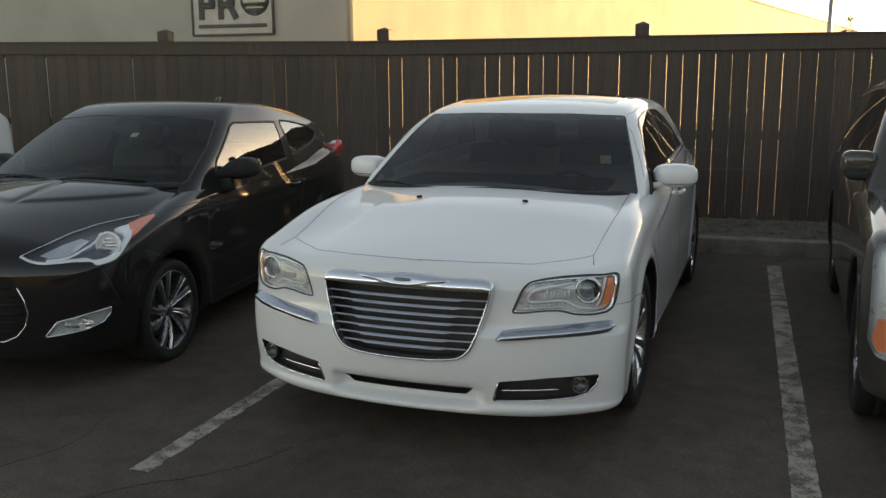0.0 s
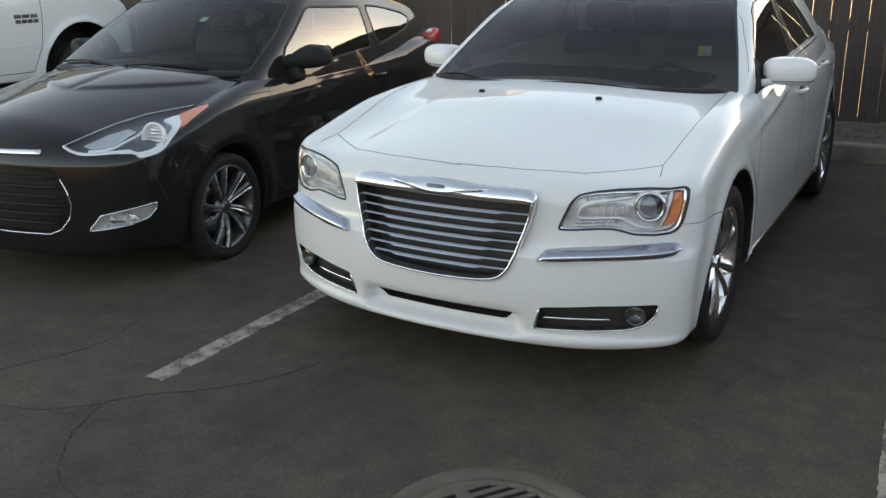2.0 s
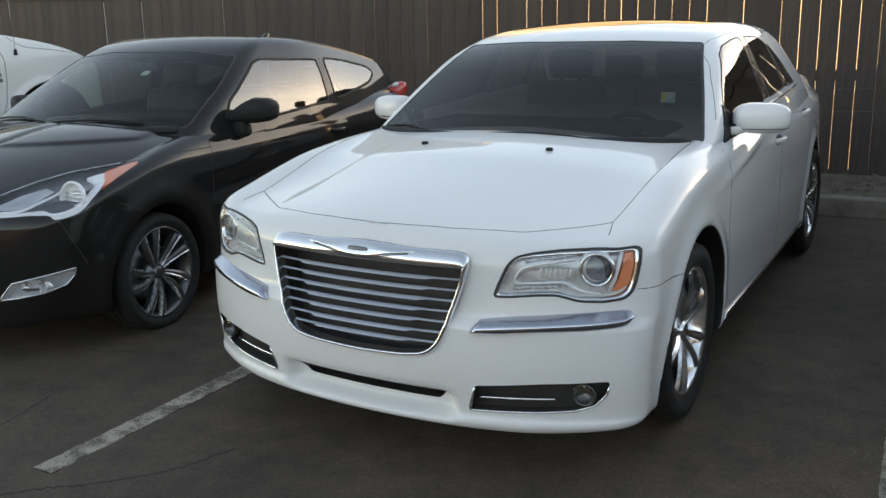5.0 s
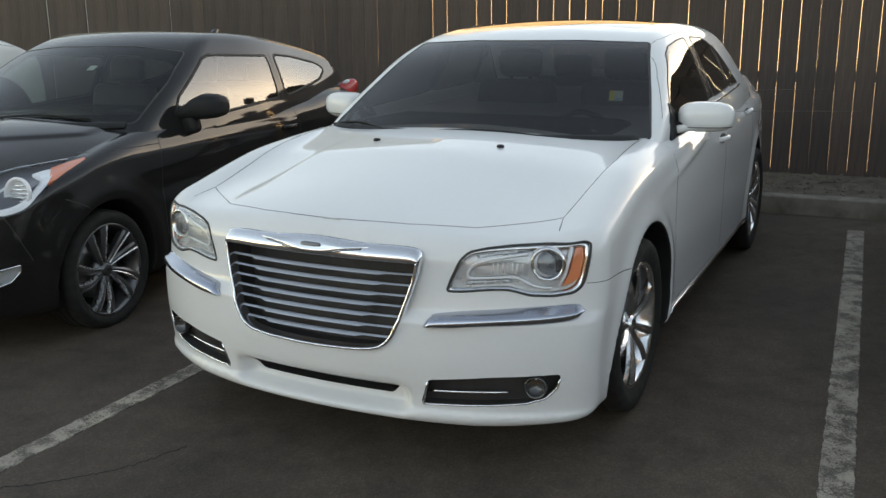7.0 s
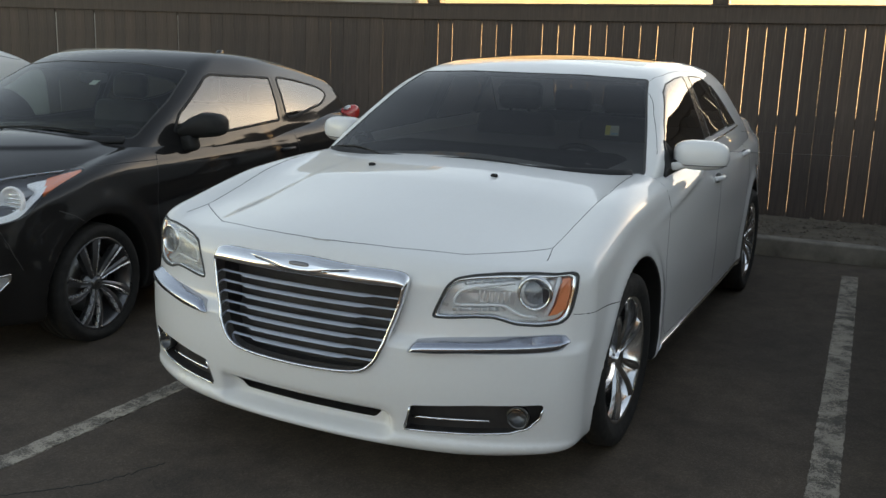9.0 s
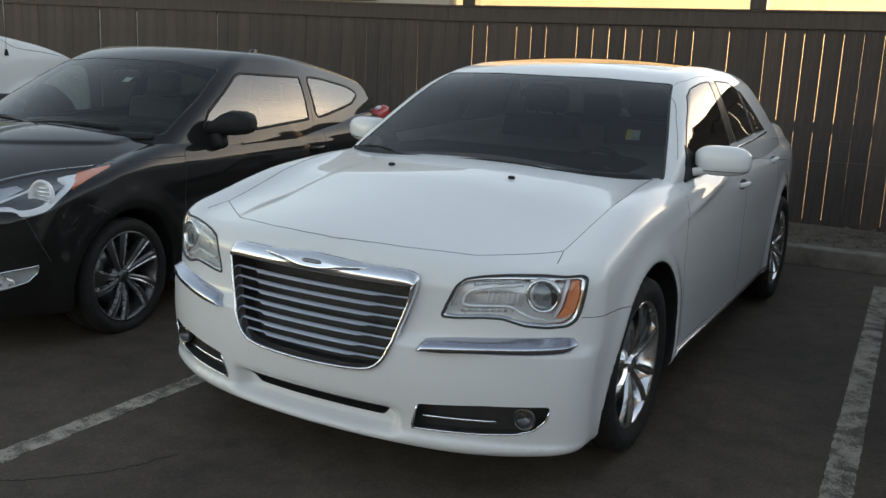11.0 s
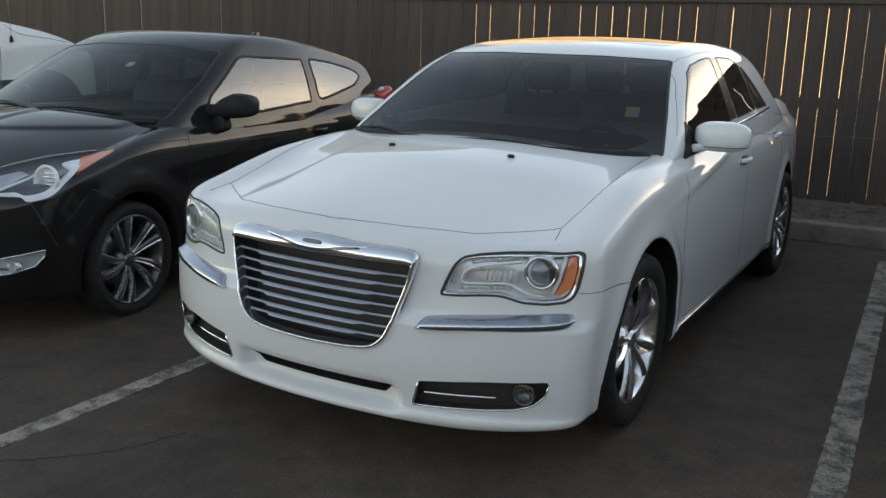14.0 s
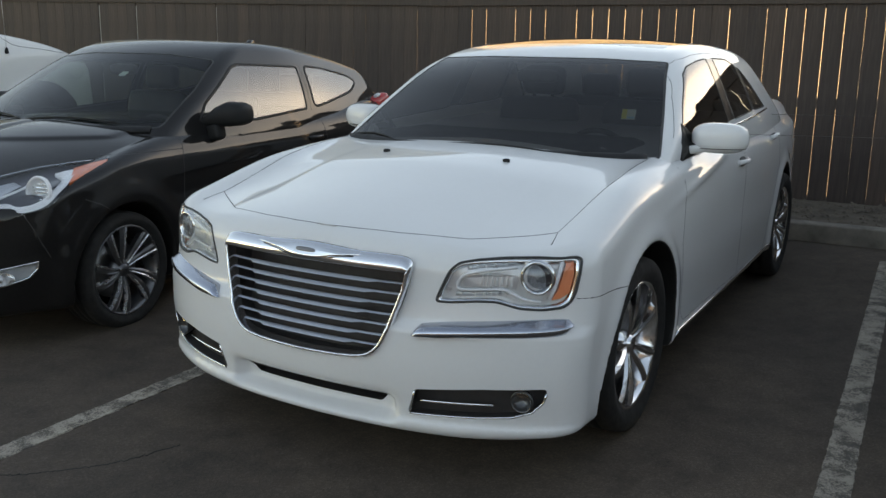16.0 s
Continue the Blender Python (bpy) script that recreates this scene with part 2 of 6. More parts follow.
def part(name, bm, mat, parent, label="", smooth=True, at=None):
    me = bpy.data.meshes.new(name)
    bm.to_mesh(me)
    bm.free()
    me.materials.append(mat)
    me.polygons.foreach_set("use_smooth", [smooth] * len(me.polygons))
    return put(name, me, parent, label, at)


def box_bm(size, at=(0, 0, 0), bevel=0.0, segments=2, turn=(0, 0, 0)):
    bm = bmesh.new()
    bmesh.ops.create_cube(bm, size=1.0, matrix=Matrix.Diagonal((*size, 1.0)))
    if bevel:
        bmesh.ops.bevel(bm, geom=bm.edges[:], offset=bevel, segments=segments, affect="EDGES", profile=0.5)
    bmesh.ops.transform(bm, matrix=pose(*at, *turn), verts=bm.verts[:])
    return bm


def joined(*bms):
    out = bms[0]
    for other in bms[1:]:
        me = bpy.data.meshes.new("joint")
        other.to_mesh(me)
        other.free()
        out.from_mesh(me)
        bpy.data.meshes.remove(me)
    return out


def lathe(profile, n=48, closed=False):
    """Turn (radius, x) pairs about the x axis."""
    bm = bmesh.new()
    rings = []
    for i in range(n):
        a = 2 * math.pi * i / n
        rings.append([bm.verts.new((x, r * math.cos(a), r * math.sin(a))) for r, x in profile])
    m = len(profile)
    for i in range(n):
        a, b = rings[i], rings[(i + 1) % n]
        for j in range(m if closed else m - 1):
            k = (j + 1) % m
            bm.faces.new((a[j], a[k], b[k], b[j]))
    bmesh.ops.recalc_face_normals(bm, faces=bm.faces[:])
    return bm


def sweep(points, normals, section, closed=False):
    """Sweep a closed section of (outward, sideways) offsets along points with their outward normals."""
    pts, nor = np.asarray(points, float), np.asarray(normals, float)
    n = len(pts)
    tan = np.zeros_like(pts)
    for i in range(n):
        a, b = (pts[(i - 1) % n], pts[(i + 1) % n]) if closed else (pts[max(i - 1, 0)], pts[min(i + 1, n - 1)])
        d = b - a
        tan[i] = d / (np.linalg.norm(d) + 1e-9)
    side = np.cross(tan, nor)
    side /= np.linalg.norm(side, axis=1)[:, None] + 1e-9
    sec = section if callable(section) else (lambda k: section)
    bm = bmesh.new()
    rings = [[bm.verts.new(pts[i] + nor[i] * o + side[i] * s) for o, s in sec(i / max(1, n - 1))] for i in range(n)]
    m = len(rings[0])
    for i in range(n if closed else n - 1):
        a, b = rings[i], rings[(i + 1) % n]
        for j in range(m):
            bm.faces.new((a[j], a[(j + 1) % m], b[(j + 1) % m], b[j]))
    if not closed:
        bm.faces.new(rings[0])
        bm.faces.new(rings[-1][::-1])
    bmesh.ops.recalc_face_normals(bm, faces=bm.faces[:])
    return bm


def round_section(r, n=6):
    return [(r * math.cos(2 * math.pi * i / n), r * math.sin(2 * math.pi * i / n)) for i in range(n)]


def flat_section(out, half, lift=0.0):
    return [(lift, -half), (lift + out * 0.7, -half * 0.86), (lift + out, -half * 0.4), (lift + out, half * 0.4), (lift + out * 0.7, half * 0.86), (lift, half)]


def smooth_loop(pts, steps=6, closed=True):
    """Catmull-Rom through the points."""
    p = np.asarray(pts, float)
    n = len(p)
    out = []
    for i in range(n if closed else n - 1):
        if closed:
            a, b, c, d = p[i - 1], p[i], p[(i + 1) % n], p[(i + 2) % n]
        else:
            a, b, c, d = p[max(i - 1, 0)], p[i], p[i + 1], p[min(i + 2, n - 1)]
        for k in range(steps):
            t = k / steps
            out.append(0.5 * ((2 * b) + (c - a) * t + (2 * a - 5 * b + 4 * c - d) * t * t + (3 * b - a - 3 * c + d) * t ** 3))
    if not closed:
        out.append(p[-1])
    return np.array(out)


def rounded(pts, r, steps=4):
    """A polygon with its corners rounded by radius about r."""
    p = np.asarray(pts, float)
    n = len(p)
    out = []
    for i in range(n):
        a, b, c = p[i - 1], p[i], p[(i + 1) % n]
        la, lc = np.linalg.norm(a - b), np.linalg.norm(c - b)
        ra, rc = min(r, la * 0.45), min(r, lc * 0.45)
        s, e = b + (a - b) / la * ra, b + (c - b) / lc * rc
        for k in range(steps + 1):
            t = k / steps
            out.append((1 - t) ** 2 * s + 2 * t * (1 - t) * b + t * t * e)
    return np.array(out)


def dense(pts, step=0.03, closed=True):
    p = np.asarray(pts, float)
    out = []
    n = len(p)
    for i in range(n if closed else n - 1):
        a, b = p[i], p[(i + 1) % n]
        k = max(1, int(np.ceil(np.linalg.norm(b - a) / step)))
        out += [a + (b - a) * j / k for j in range(k)]
    if not closed:
        out.append(p[-1])
    return np.array(out)


def pebble(size, e=0.5, n=20, m=12):
    """A rounded block: a superellipsoid of the given half sizes."""
    bm = bmesh.new()
    sp = lambda v, p: math.copysign(abs(v) ** p, v)
    rings = []
    for j in range(1, m):
        b = -math.pi / 2 + math.pi * j / m
        rings.append([bm.verts.new((size[0] * sp(math.cos(b), e) * sp(math.cos(a), e), size[1] * sp(math.cos(b), e) * sp(math.sin(a), e), size[2] * sp(math.sin(b), e)))
                      for a in (2 * math.pi * i / n for i in range(n))])
    for p, q in zip(rings, rings[1:]):
        for i in range(n):
            bm.faces.new((p[i], p[(i + 1) % n], q[(i + 1) % n], q[i]))
    bm.faces.new(rings[0][::-1])
    bm.faces.new(rings[-1])
    return bm


def moved(bm, m):
    bmesh.ops.transform(bm, matrix=m, verts=bm.verts[:])
    return bm


# ---------------------------------------------------------------- implicit bodies
def smax(a, b, k):
    h = np.maximum(k - np.abs(a - b), 0.0) / k
    return np.maximum(a, b) + h * h * k * 0.25


def curve(v, xs, ys):
    """A smooth monotone-free cubic through knots."""
    xs, ys = np.asarray(xs, float), np.asarray(ys, float)
    d = np.diff(ys) / np.diff(xs)
    m = np.concatenate(([d[0]], np.where(d[:-1] * d[1:] > 0, 2 * d[:-1] * d[1:] / (d[:-1] + d[1:] + 1e-12), 0.0), [d[-1]]))
    v = np.clip(v, xs[0], xs[-1])
    i = np.clip(np.searchsorted(xs, v) - 1, 0, len(xs) - 2)
    h = xs[i + 1] - xs[i]
    t = (v - xs[i]) / h
    return (1 + 2 * t) * (1 - t) ** 2 * ys[i] + t * (1 - t) ** 2 * h * m[i] + t * t * (3 - 2 * t) * ys[i + 1] + t * t * (t - 1) * h * m[i + 1]


def gradient(F, p, e=0.0015):
    x, y, z = p[:, 0], p[:, 1], p[:, 2]
    g = np.stack([F(x + e, y, z) - F(x - e, y, z), F(x, y + e, z) - F(x, y - e, z), F(x, y, z + e) - F(x, y, z - e)], 1) / (2 * e)
    return g


class Skin:
    """The surface F = 0 as quads, from which shaped pieces are cut."""

    def __init__(self, F, lo, hi, h):
        self.F = F
        ax = [np.arange(l, u + h, h) for l, u in zip(lo, hi)]
        val = F(ax[0][:, None, None], ax[1][None, :, None], ax[2][None, None, :])
        neg = val < 0
        n = [len(a) for a in ax]
        s = (slice(None, -1), slice(1, None))
        count = sum(neg[s[i], s[j], s[k]].astype(np.int8) for i in (0, 1) for j in (0, 1) for k in (0, 1))
        cell = np.argwhere((count > 0) & (count < 8))
        index = -np.ones([m - 1 for m in n], int)
        index[tuple(cell.T)] = np.arange(len(cell))
        total, hits = np.zeros((len(cell), 3)), np.zeros(len(cell))
        for a in range(3):
            for u in (0, 1):
                for w in (0, 1):
                    c0 = cell.copy()
                    o = [b for b in range(3) if b != a]
                    c0[:, o[0]] += u
                    c0[:, o[1]] += w
                    c1 = c0.copy()
                    c1[:, a] += 1
                    v0, v1 = val[tuple(c0.T)], val[tuple(c1.T)]
                    x = (v0 < 0) != (v1 < 0)
                    t = np.where(x, v0 / np.where(x, v0 - v1, 1.0), 0.0)
                    p = np.stack([ax[b][c0[:, b]] for b in range(3)], 1)
                    p[:, a] += t * h
                    total += np.where(x[:, None], p, 0.0)
                    hits += x
        V = total / hits[:, None]
        for _ in range(4):
            f, g = F(V[:, 0], V[:, 1], V[:, 2]), gradient(F, V)
            step = f[:, None] * g / np.maximum((g * g).sum(1), 0.05)[:, None]
            V = V - np.clip(step, -h * 0.6, h * 0.6)
        faces = []
        for a in range(3):
            b, c = (a + 1) % 3, (a + 2) % 3
            sl0, sl1 = [slice(None)] * 3, [slice(None)] * 3
            sl0[a], sl1[a] = slice(None, -1), slice(1, None)
            flip0, flip1 = neg[tuple(sl0)], neg[tuple(sl1)]
            e = np.argwhere(flip0 != flip1)
            e = e[(e[:, b] > 0) & (e[:, c] > 0) & (e[:, b] < n[b] - 1) & (e[:, c] < n[c] - 1)]
            q = []
            for du, dw in ((1, 1), (0, 1), (0, 0), (1, 0)):
                k = e.copy()
                k[:, b] -= du
                k[:, c] -= dw
                q.append(index[tuple(k.T)])
            q = np.stack(q, 1)
            out = flip0[tuple(e.T)]
            q = np.where(out[:, None], q, q[:, ::-1])
            faces.append(q[(q >= 0).all(1)])
        self.V = [tuple(v) for v in V]
        self.faces = [tuple(f) for f in np.concatenate(faces).tolist()]

    def centres(self, faces):
        V = np.array(self.V)
        flat = np.fromiter((i for f in faces for i in f), int)
        size = np.fromiter((len(f) for f in faces), int)
        start = np.concatenate(([0], np.cumsum(size)[:-1]))
        return np.add.reduceat(V[flat], start, axis=0) / size[:, None]

    def take(self, test):
        """Remove and return the faces whose centre and outward normal pass the test."""
        c = self.centres(self.faces)
        g = gradient(self.F, c)
        g /= np.linalg.norm(g, axis=1)[:, None] + 1e-9
        ok = test(c, g)
        got = [f for f, k in zip(self.faces, ok) if k]
        self.faces = [f for f, k in zip(self.faces, ok) if not k]
        return got

    def cut(self, poly, axes, where):
        """Cut the outline poly, drawn in the plane of two axes, out of the faces that pass where(centre); return what lies inside."""
        poly = np.asarray(poly, float)
        u, w = axes
        lo, hi = poly.min(0) - 0.04, poly.max(0) + 0.04
        c = self.centres(self.faces)
        near = (c[:, u] > lo[0]) & (c[:, u] < hi[0]) & (c[:, w] > lo[1]) & (c[:, w] < hi[1]) & where(c)
        cur = [f for f, k in zip(self.faces, near) if k]
        rest = [f for f, k in zip(self.faces, near) if not k]
        V = self.V
        n = len(poly)
        for e in range(n):
            ax_, ay_ = poly[e]
            bx_, by_ = poly[(e + 1) % n]
            L = math.hypot(bx_ - ax_, by_ - ay_)
            if L < 1e-6:
                continue
            tx, ty = (bx_ - ax_) / L, (by_ - ay_) / L
            made, nxt = {}, []
            for f in cur:
                d = [(V[i][u] - ax_) * ty - (V[i][w] - ay_) * tx for i in f]
                if min(d) > -1e-5 or max(d) < 1e-5:
                    nxt.append(f)
                    continue
                s = [(V[i][u] - ax_) * tx + (V[i][w] - ay_) * ty for i in f]
                if max(s) < -0.001 or min(s) > L + 0.001:
                    nxt.append(f)
                    continue
                a, b = [], []
                m = len(f)
                for j in range(m):
                    i, k = f[j], f[(j + 1) % m]
                    di, dk = d[j], d[(j + 1) % m]
                    if di >= 0:
                        a.append(i)
                    if di <= 0:
                        b.append(i)
                    if (di > 0 and dk < 0) or (di < 0 and dk > 0):
                        key = (min(i, k), max(i, k))
                        if key not in made:
                            t = di / (di - dk)
                            made[key] = len(V)
                            V.append(tuple(V[i][q] + (V[k][q] - V[i][q]) * t for q in range(3)))
                        a.append(made[key])
                        b.append(made[key])
                nxt += [tuple(p) for p in (a, b) if len(p) > 2]
            cur = nxt
        if not cur:
            return []
        c = self.centres(cur)[:, [u, w]]
        inside = np.zeros(len(c), bool)
        for e in range(n):
            (x0, y0), (x1, y1) = poly[e], poly[(e + 1) % n]
            cross = (y0 > c[:, 1]) != (y1 > c[:, 1])
            inside ^= cross & (c[:, 0] < (x1 - x0) * (c[:, 1] - y0) / (y1 - y0 + 1e-12) + x0)
        self.outline, self.axes = poly, (u, w)
        self.faces = rest + [f for f, k in zip(cur, inside) if not k]
        return [f for f, k in zip(cur, inside) if k]

    def mesh(self, name, faces, mat, lift=0.0):
        used = sorted({i for f in faces for i in f})
        where = {i: k for k, i in enumerate(used)}
        P = np.array([self.V[i] for i in used])
        g = gradient(self.F, P)
        g /= np.linalg.norm(g, axis=1)[:, None] + 1e-9
        me = mesh_of(name, P + g * lift, [tuple(where[i] for i in f) for f in faces], mat, True)
        me.normals_split_custom_set_from_vertices([tuple(v) for v in g])
        return me

    def pocket(self, name, faces, mat, push):
        """A recess behind an opening: its floor, set back by push, and its walls."""
        used = sorted({i for f in faces for i in f})
        where = {i: k for k, i in enumerate(used)}
        P = np.array([self.V[i] for i in used])
        n = len(P)
        fs = [tuple(where[i] + n for i in f) for f in faces]
        seen = {}
        a, d = self.outline, np.roll(self.outline, -1, 0) - self.outline
        f2 = P[:, list(self.axes)]
        t = np.clip(((f2[:, None] - a) * d).sum(2) / (d * d).sum(1), 0, 1)
        rim = np.linalg.norm(f2[:, None] - a - t[..., None] * d, axis=2).min(1) < 0.0015
        for f in faces:
            for i, k in zip(f, f[1:] + f[:1]):
                seen[(i, k)] = 1
        for i, k in seen:
            if (k, i) not in seen and rim[where[i]] and rim[where[k]]:
                fs.append((where[k], where[i], where[i] + n, where[k] + n))
        return mesh_of(name, np.concatenate([P, P + np.asarray(push)]), fs, mat)

    def lay(self, pts, way, reach=3.0):
        """Where lines from pts along way first meet the surface, and the outward normals there."""
        p, d = np.asarray(pts, float), np.asarray(way, float)
        t = np.linspace(0, reach, 720)
        q = p[:, None, :] + t[None, :, None] * d
        f = self.F(q[..., 0], q[..., 1], q[..., 2])
        k = np.argmax(f < 0, axis=1)
        k = np.where(k == 0, 1, k)
        r = np.arange(len(p))
        f0, f1 = f[r, k - 1], f[r, k]
        hit = t[k - 1] + (t[1] - t[0]) * np.clip(f0 / (f0 - f1 + 1e-12), 0, 1)
        out = p + hit[:, None] * d
        g = gradient(self.F, out)
        return out, g / (np.linalg.norm(g, axis=1)[:, None] + 1e-9)

    def front(self, pts):
        p = np.asarray(pts, float)
        return self.lay(np.stack([p[:, 0], np.full(len(p), -1.6), p[:, 1]], 1), (0, 1, 0), 3.6)

    def above(self, pts):
        p = np.asarray(pts, float)
        return self.lay(np.stack([p[:, 0], p[:, 1], np.full(len(p), 2.4)], 1), (0, 0, -1), 2.2)

    def side(self, pts, s):
        p = np.asarray(pts, float)
        return self.lay(np.stack([np.full(len(p), 1.6 * s), p[:, 0], p[:, 1]], 1), (-s, 0, 0), 1.6)


# ---------------------------------------------------------------- ground and lot
LOT = pose(0, 0, 0, 0, 0, 3.2)          # the bays and the fence stand turned a little against the sedan
bm = bmesh.new()
bmesh.ops.create_grid(bm, x_segments=60, y_segments=60, size=60.0)
ground = part("ground", bm, ASPHALT, None)
tagged(ground, "worn grey asphalt of a parking lot", "ground", kind="structure")


def lot(x, y, z=0.0, turn=0.0):
    return LOT @ pose(x, y, z, 0, 0, turn)


KERB_Y, FENCE_Y, BED = 4.34, 5.95, 0.115
kerb = part("kerb", moved(box_bm((34.0, 0.15, 0.34), (0, 0, 0), 0.018, 3), lot(-3.0, KERB_Y + 0.075, -0.02)), CONCRETE, None)
tagged(kerb, "pale concrete kerb along the gravel strip", "kerb", kind="structure")
bed = part("gravel_bed", moved(box_bm((34.0, 4.0, 0.2), (0, 0, 0)), lot(-3.0, KERB_Y + 2.15, BED - 0.115)), DIRT, None, "", False)
tagged(bed, "dirt and gravel strip below the fence", "ground", kind="structure")


def bay_line(near, far, w):
    """A worn painted stripe from its free end to the kerb; its edges are ragged."""
    n = 170
    a, b = Vector((*near, 0)), Vector((*far, 0))
    side = Vector((b.y - a.y, a.x - b.x, 0)).normalized()
    vs, fs = [], []
    rng = random.Random(int(near[0] * 100))
    for i in range(n + 1):
        c = a.lerp(b, i / n)
        for s, z in ((-1, 0.0), (-1, 0.004), (1, 0.004), (1, 0.0)):
            vs.append(c + side * s * (w / 2 + rng.uniform(-0.006, 0.003)) + Vector((0, 0, z)))
    for i in range(n):
        for k in range(3):
            fs.append((4 * i + k, 4 * i + k + 1, 4 * i + 4 + k + 1, 4 * i + 4 + k))
    ob = put("bay_line", mesh_of("bay_line", vs, fs, STRIPE))
    tagged(ob, "worn white parking bay line on the asphalt", "line", "bay lines", "structure")


for near, far, w in (((-6.57, -1.80), (-6.80, 3.60), 0.11), ((-3.81, -1.68), (-3.98, 3.75), 0.11), ((-1.005, -1.566), (-1.125, 3.88), 0.100),
                     ((1.772, -1.42), (1.535, 3.95), 0.115), ((4.53, -1.25), (4.23, 4.15), 0.115)):
    bay_line(near, far, w)


def crack(points, w):
    p = smooth_loop([(*q, 0) for q in points], 14, False)
    rng = random.Random(len(points))
    p[:, :2] += np.array([[rng.uniform(-0.008, 0.008), rng.uniform(-0.008, 0.008)] for _ in p])
    ob = part("asphalt_crack", sweep(p, np.tile([0.0, 0.0, 1.0], (len(p), 1)), lambda t: [(-0.004, -w), (0.0022, -w * 0.5), (0.0022, w * 0.5), (-0.004, w)]), CRACK, None)
    tagged(ob, "thin dark crack in the asphalt", "crack", kind="structure")


crack([(-0.50, -1.10), (-0.55, -1.26), (-0.63, -1.40), (-0.74, -1.53), (-0.86, -1.63), (-0.95, -1.72), (-1.01, -1.82), (-0.95, -1.97), (-0.92, -2.04), (-0.83, -2.15), (-0.68, -2.28), (-0.48, -2.34)], 0.004)
crack([(-1.01, -1.82), (-1.20, -1.98), (-1.45, -2.05), (-1.70, -2.22)], 0.003)
crack([(-1.75, -1.98), (-1.52, -1.45), (-1.60, -1.10)], 0.0025)

# drain cover
drain = tagged(new("drain_cover"), "round rusty cast-iron drain grate set in the asphalt", "drain cover")
drain.matrix_world = pose(0.700, -1.812, 0.0, 0, 0, 56)
part("outer_ring", moved(lathe([(0.262, 0.0), (0.262, 0.007), (0.335, 0.007), (0.35, 0.0)], 56), pose(0, 0, 0, 0, -90, 0)), IRON, drain)
# flat near-black disc: the shade of the pit is put into its colour
bm = bmesh.new()
bmesh.ops.create_circle(bm, cap_ends=True, segments=48, radius=0.262)
part("pit_shade", moved(bm, pose(0, 0, 0.0025)), DEEP_SHADE, drain, "", False)
part("inner_ring", moved(lathe([(0.225, 0.003), (0.225, 0.010), (0.258, 0.010), (0.258, 0.003)], 56), pose(0, 0, 0, 0, -90, 0)), IRON, drain)
part("spine", box_bm((0.045, 0.46, 0.010), (0, 0, 0.007), 0.003), IRON, drain)
for k in range(-5, 6):
    y = k * 0.042
    half = math.sqrt(max(0.0, 0.235 ** 2 - y ** 2))
    if half > 0.05:
        part("grate_bar", box_bm((2 * half, 0.020, 0.009), (0, y, 0.007), 0.003), IRON, drain)

# gravel
rng = random.Random(5)
vs, fs = [], []
for _ in range(2600):
    x, y = rng.uniform(-4.0, 5.5), rng.uniform(KERB_Y + 0.17, FENCE_Y + 0.1)
    r = rng.uniform(0.006, 0.022) * (1.6 if rng.random() < 0.06 else 1.0)
    c = lot(x, y, BED - 0.015 + r * 0.35).translation
    a0 = rng.uniform(0, 6.28)
    b = len(vs)
    for k in range(5):
        a = a0 + k * 1.2566
        rr = r * rng.uniform(0.75, 1.2)
        vs.append(c + Vector((rr * math.cos(a), rr * math.sin(a), 0)))
    vs += [c + Vector((0, 0, r * rng.uniform(0.5, 0.9))), c - Vector((0, 0, r * 0.5))]
    for k in range(5):
        fs += [(b + k, b + (k + 1) % 5, b + 5), (b + (k + 1) % 5, b + k, b + 6)]
gravel = put("gravel", mesh_of("gravel", vs, fs, STONE))
tagged(gravel, "loose grey gravel and small stones", "gravel", kind="stuff")


# ---------------------------------------------------------------- buildings behind the fence
def wall_block(name, x0, x1, y0, y1, z1, mat, label):
    ob = part(name, moved(box_bm((x1 - x0, y1 - y0, z1 + 0.5), (0, 0, 0), 0.01), lot((x0 + x1) / 2, (y0 + y1) / 2, (z1 - 0.5) / 2)), mat, None, "", False)
    return tagged(ob, label, "building")


corner = lot(-4.55, 9.0).translation
along = Vector((math.sin(radians(10)), math.cos(radians(10)), 0))
hall = tagged(new("commercial_building"), "long stucco commercial building behind the fence with one sunlit side", "building")
HALL_TOP = 4.6
foot = [corner, corner + along * 62, corner + along * 62 + Vector((-30, 0, 0)), lot(-34.0, 9.0).translation]
vs = [(p.x, p.y, z) for z in (-0.2, HALL_TOP) for p in foot]
put("front_wall", mesh_of("front_wall", vs, [(0, 3, 7, 4), (3, 2, 6, 7), (2, 1, 5, 6), (4, 7, 6, 5), (0, 4, 5, 1)], STUCCO), hall, "stucco wall with its shade put into the grey colour")
side_turn = pose(corner.x, corner.y, 0, 0, 0, -10)
part("side_wall", moved(box_bm((0.06, 61.9, HALL_TOP + 0.2), (0.034, 31.05, HALL_TOP / 2 - 0.1)), side_turn), STUCCO_SUNLIT, hall, "stucco wall with the evening sun put into its cream colour", False)
part("parapet", moved(box_bm((0.30, 62.0, 0.10), (-0.05, 31.1, HALL_TOP + 0.05), 0.01), side_turn), ROOF, hall, "", False)

# sign on the grey wall
sign = tagged(new("wall_sign"), "dark framed business sign on the grey wall", "sign")
sign.matrix_world = lot(-6.55, 8.985, 2.88)
part("board", box_bm((1.46, 0.03, 1.00), (0, 0, 0), 0.006), SIGN_FACE, sign)
for sx, sz, px, pz in ((1.50, 0.035, 0, 0.5), (1.50, 0.035, 0, -0.5), (0.035, 1.0, -0.74, 0), (0.035, 1.0, 0.74, 0)):
    part("frame_bar", box_bm((sx, 0.04, sz), (px, -0.012, pz), 0.005), SIGN_DARK, sign)
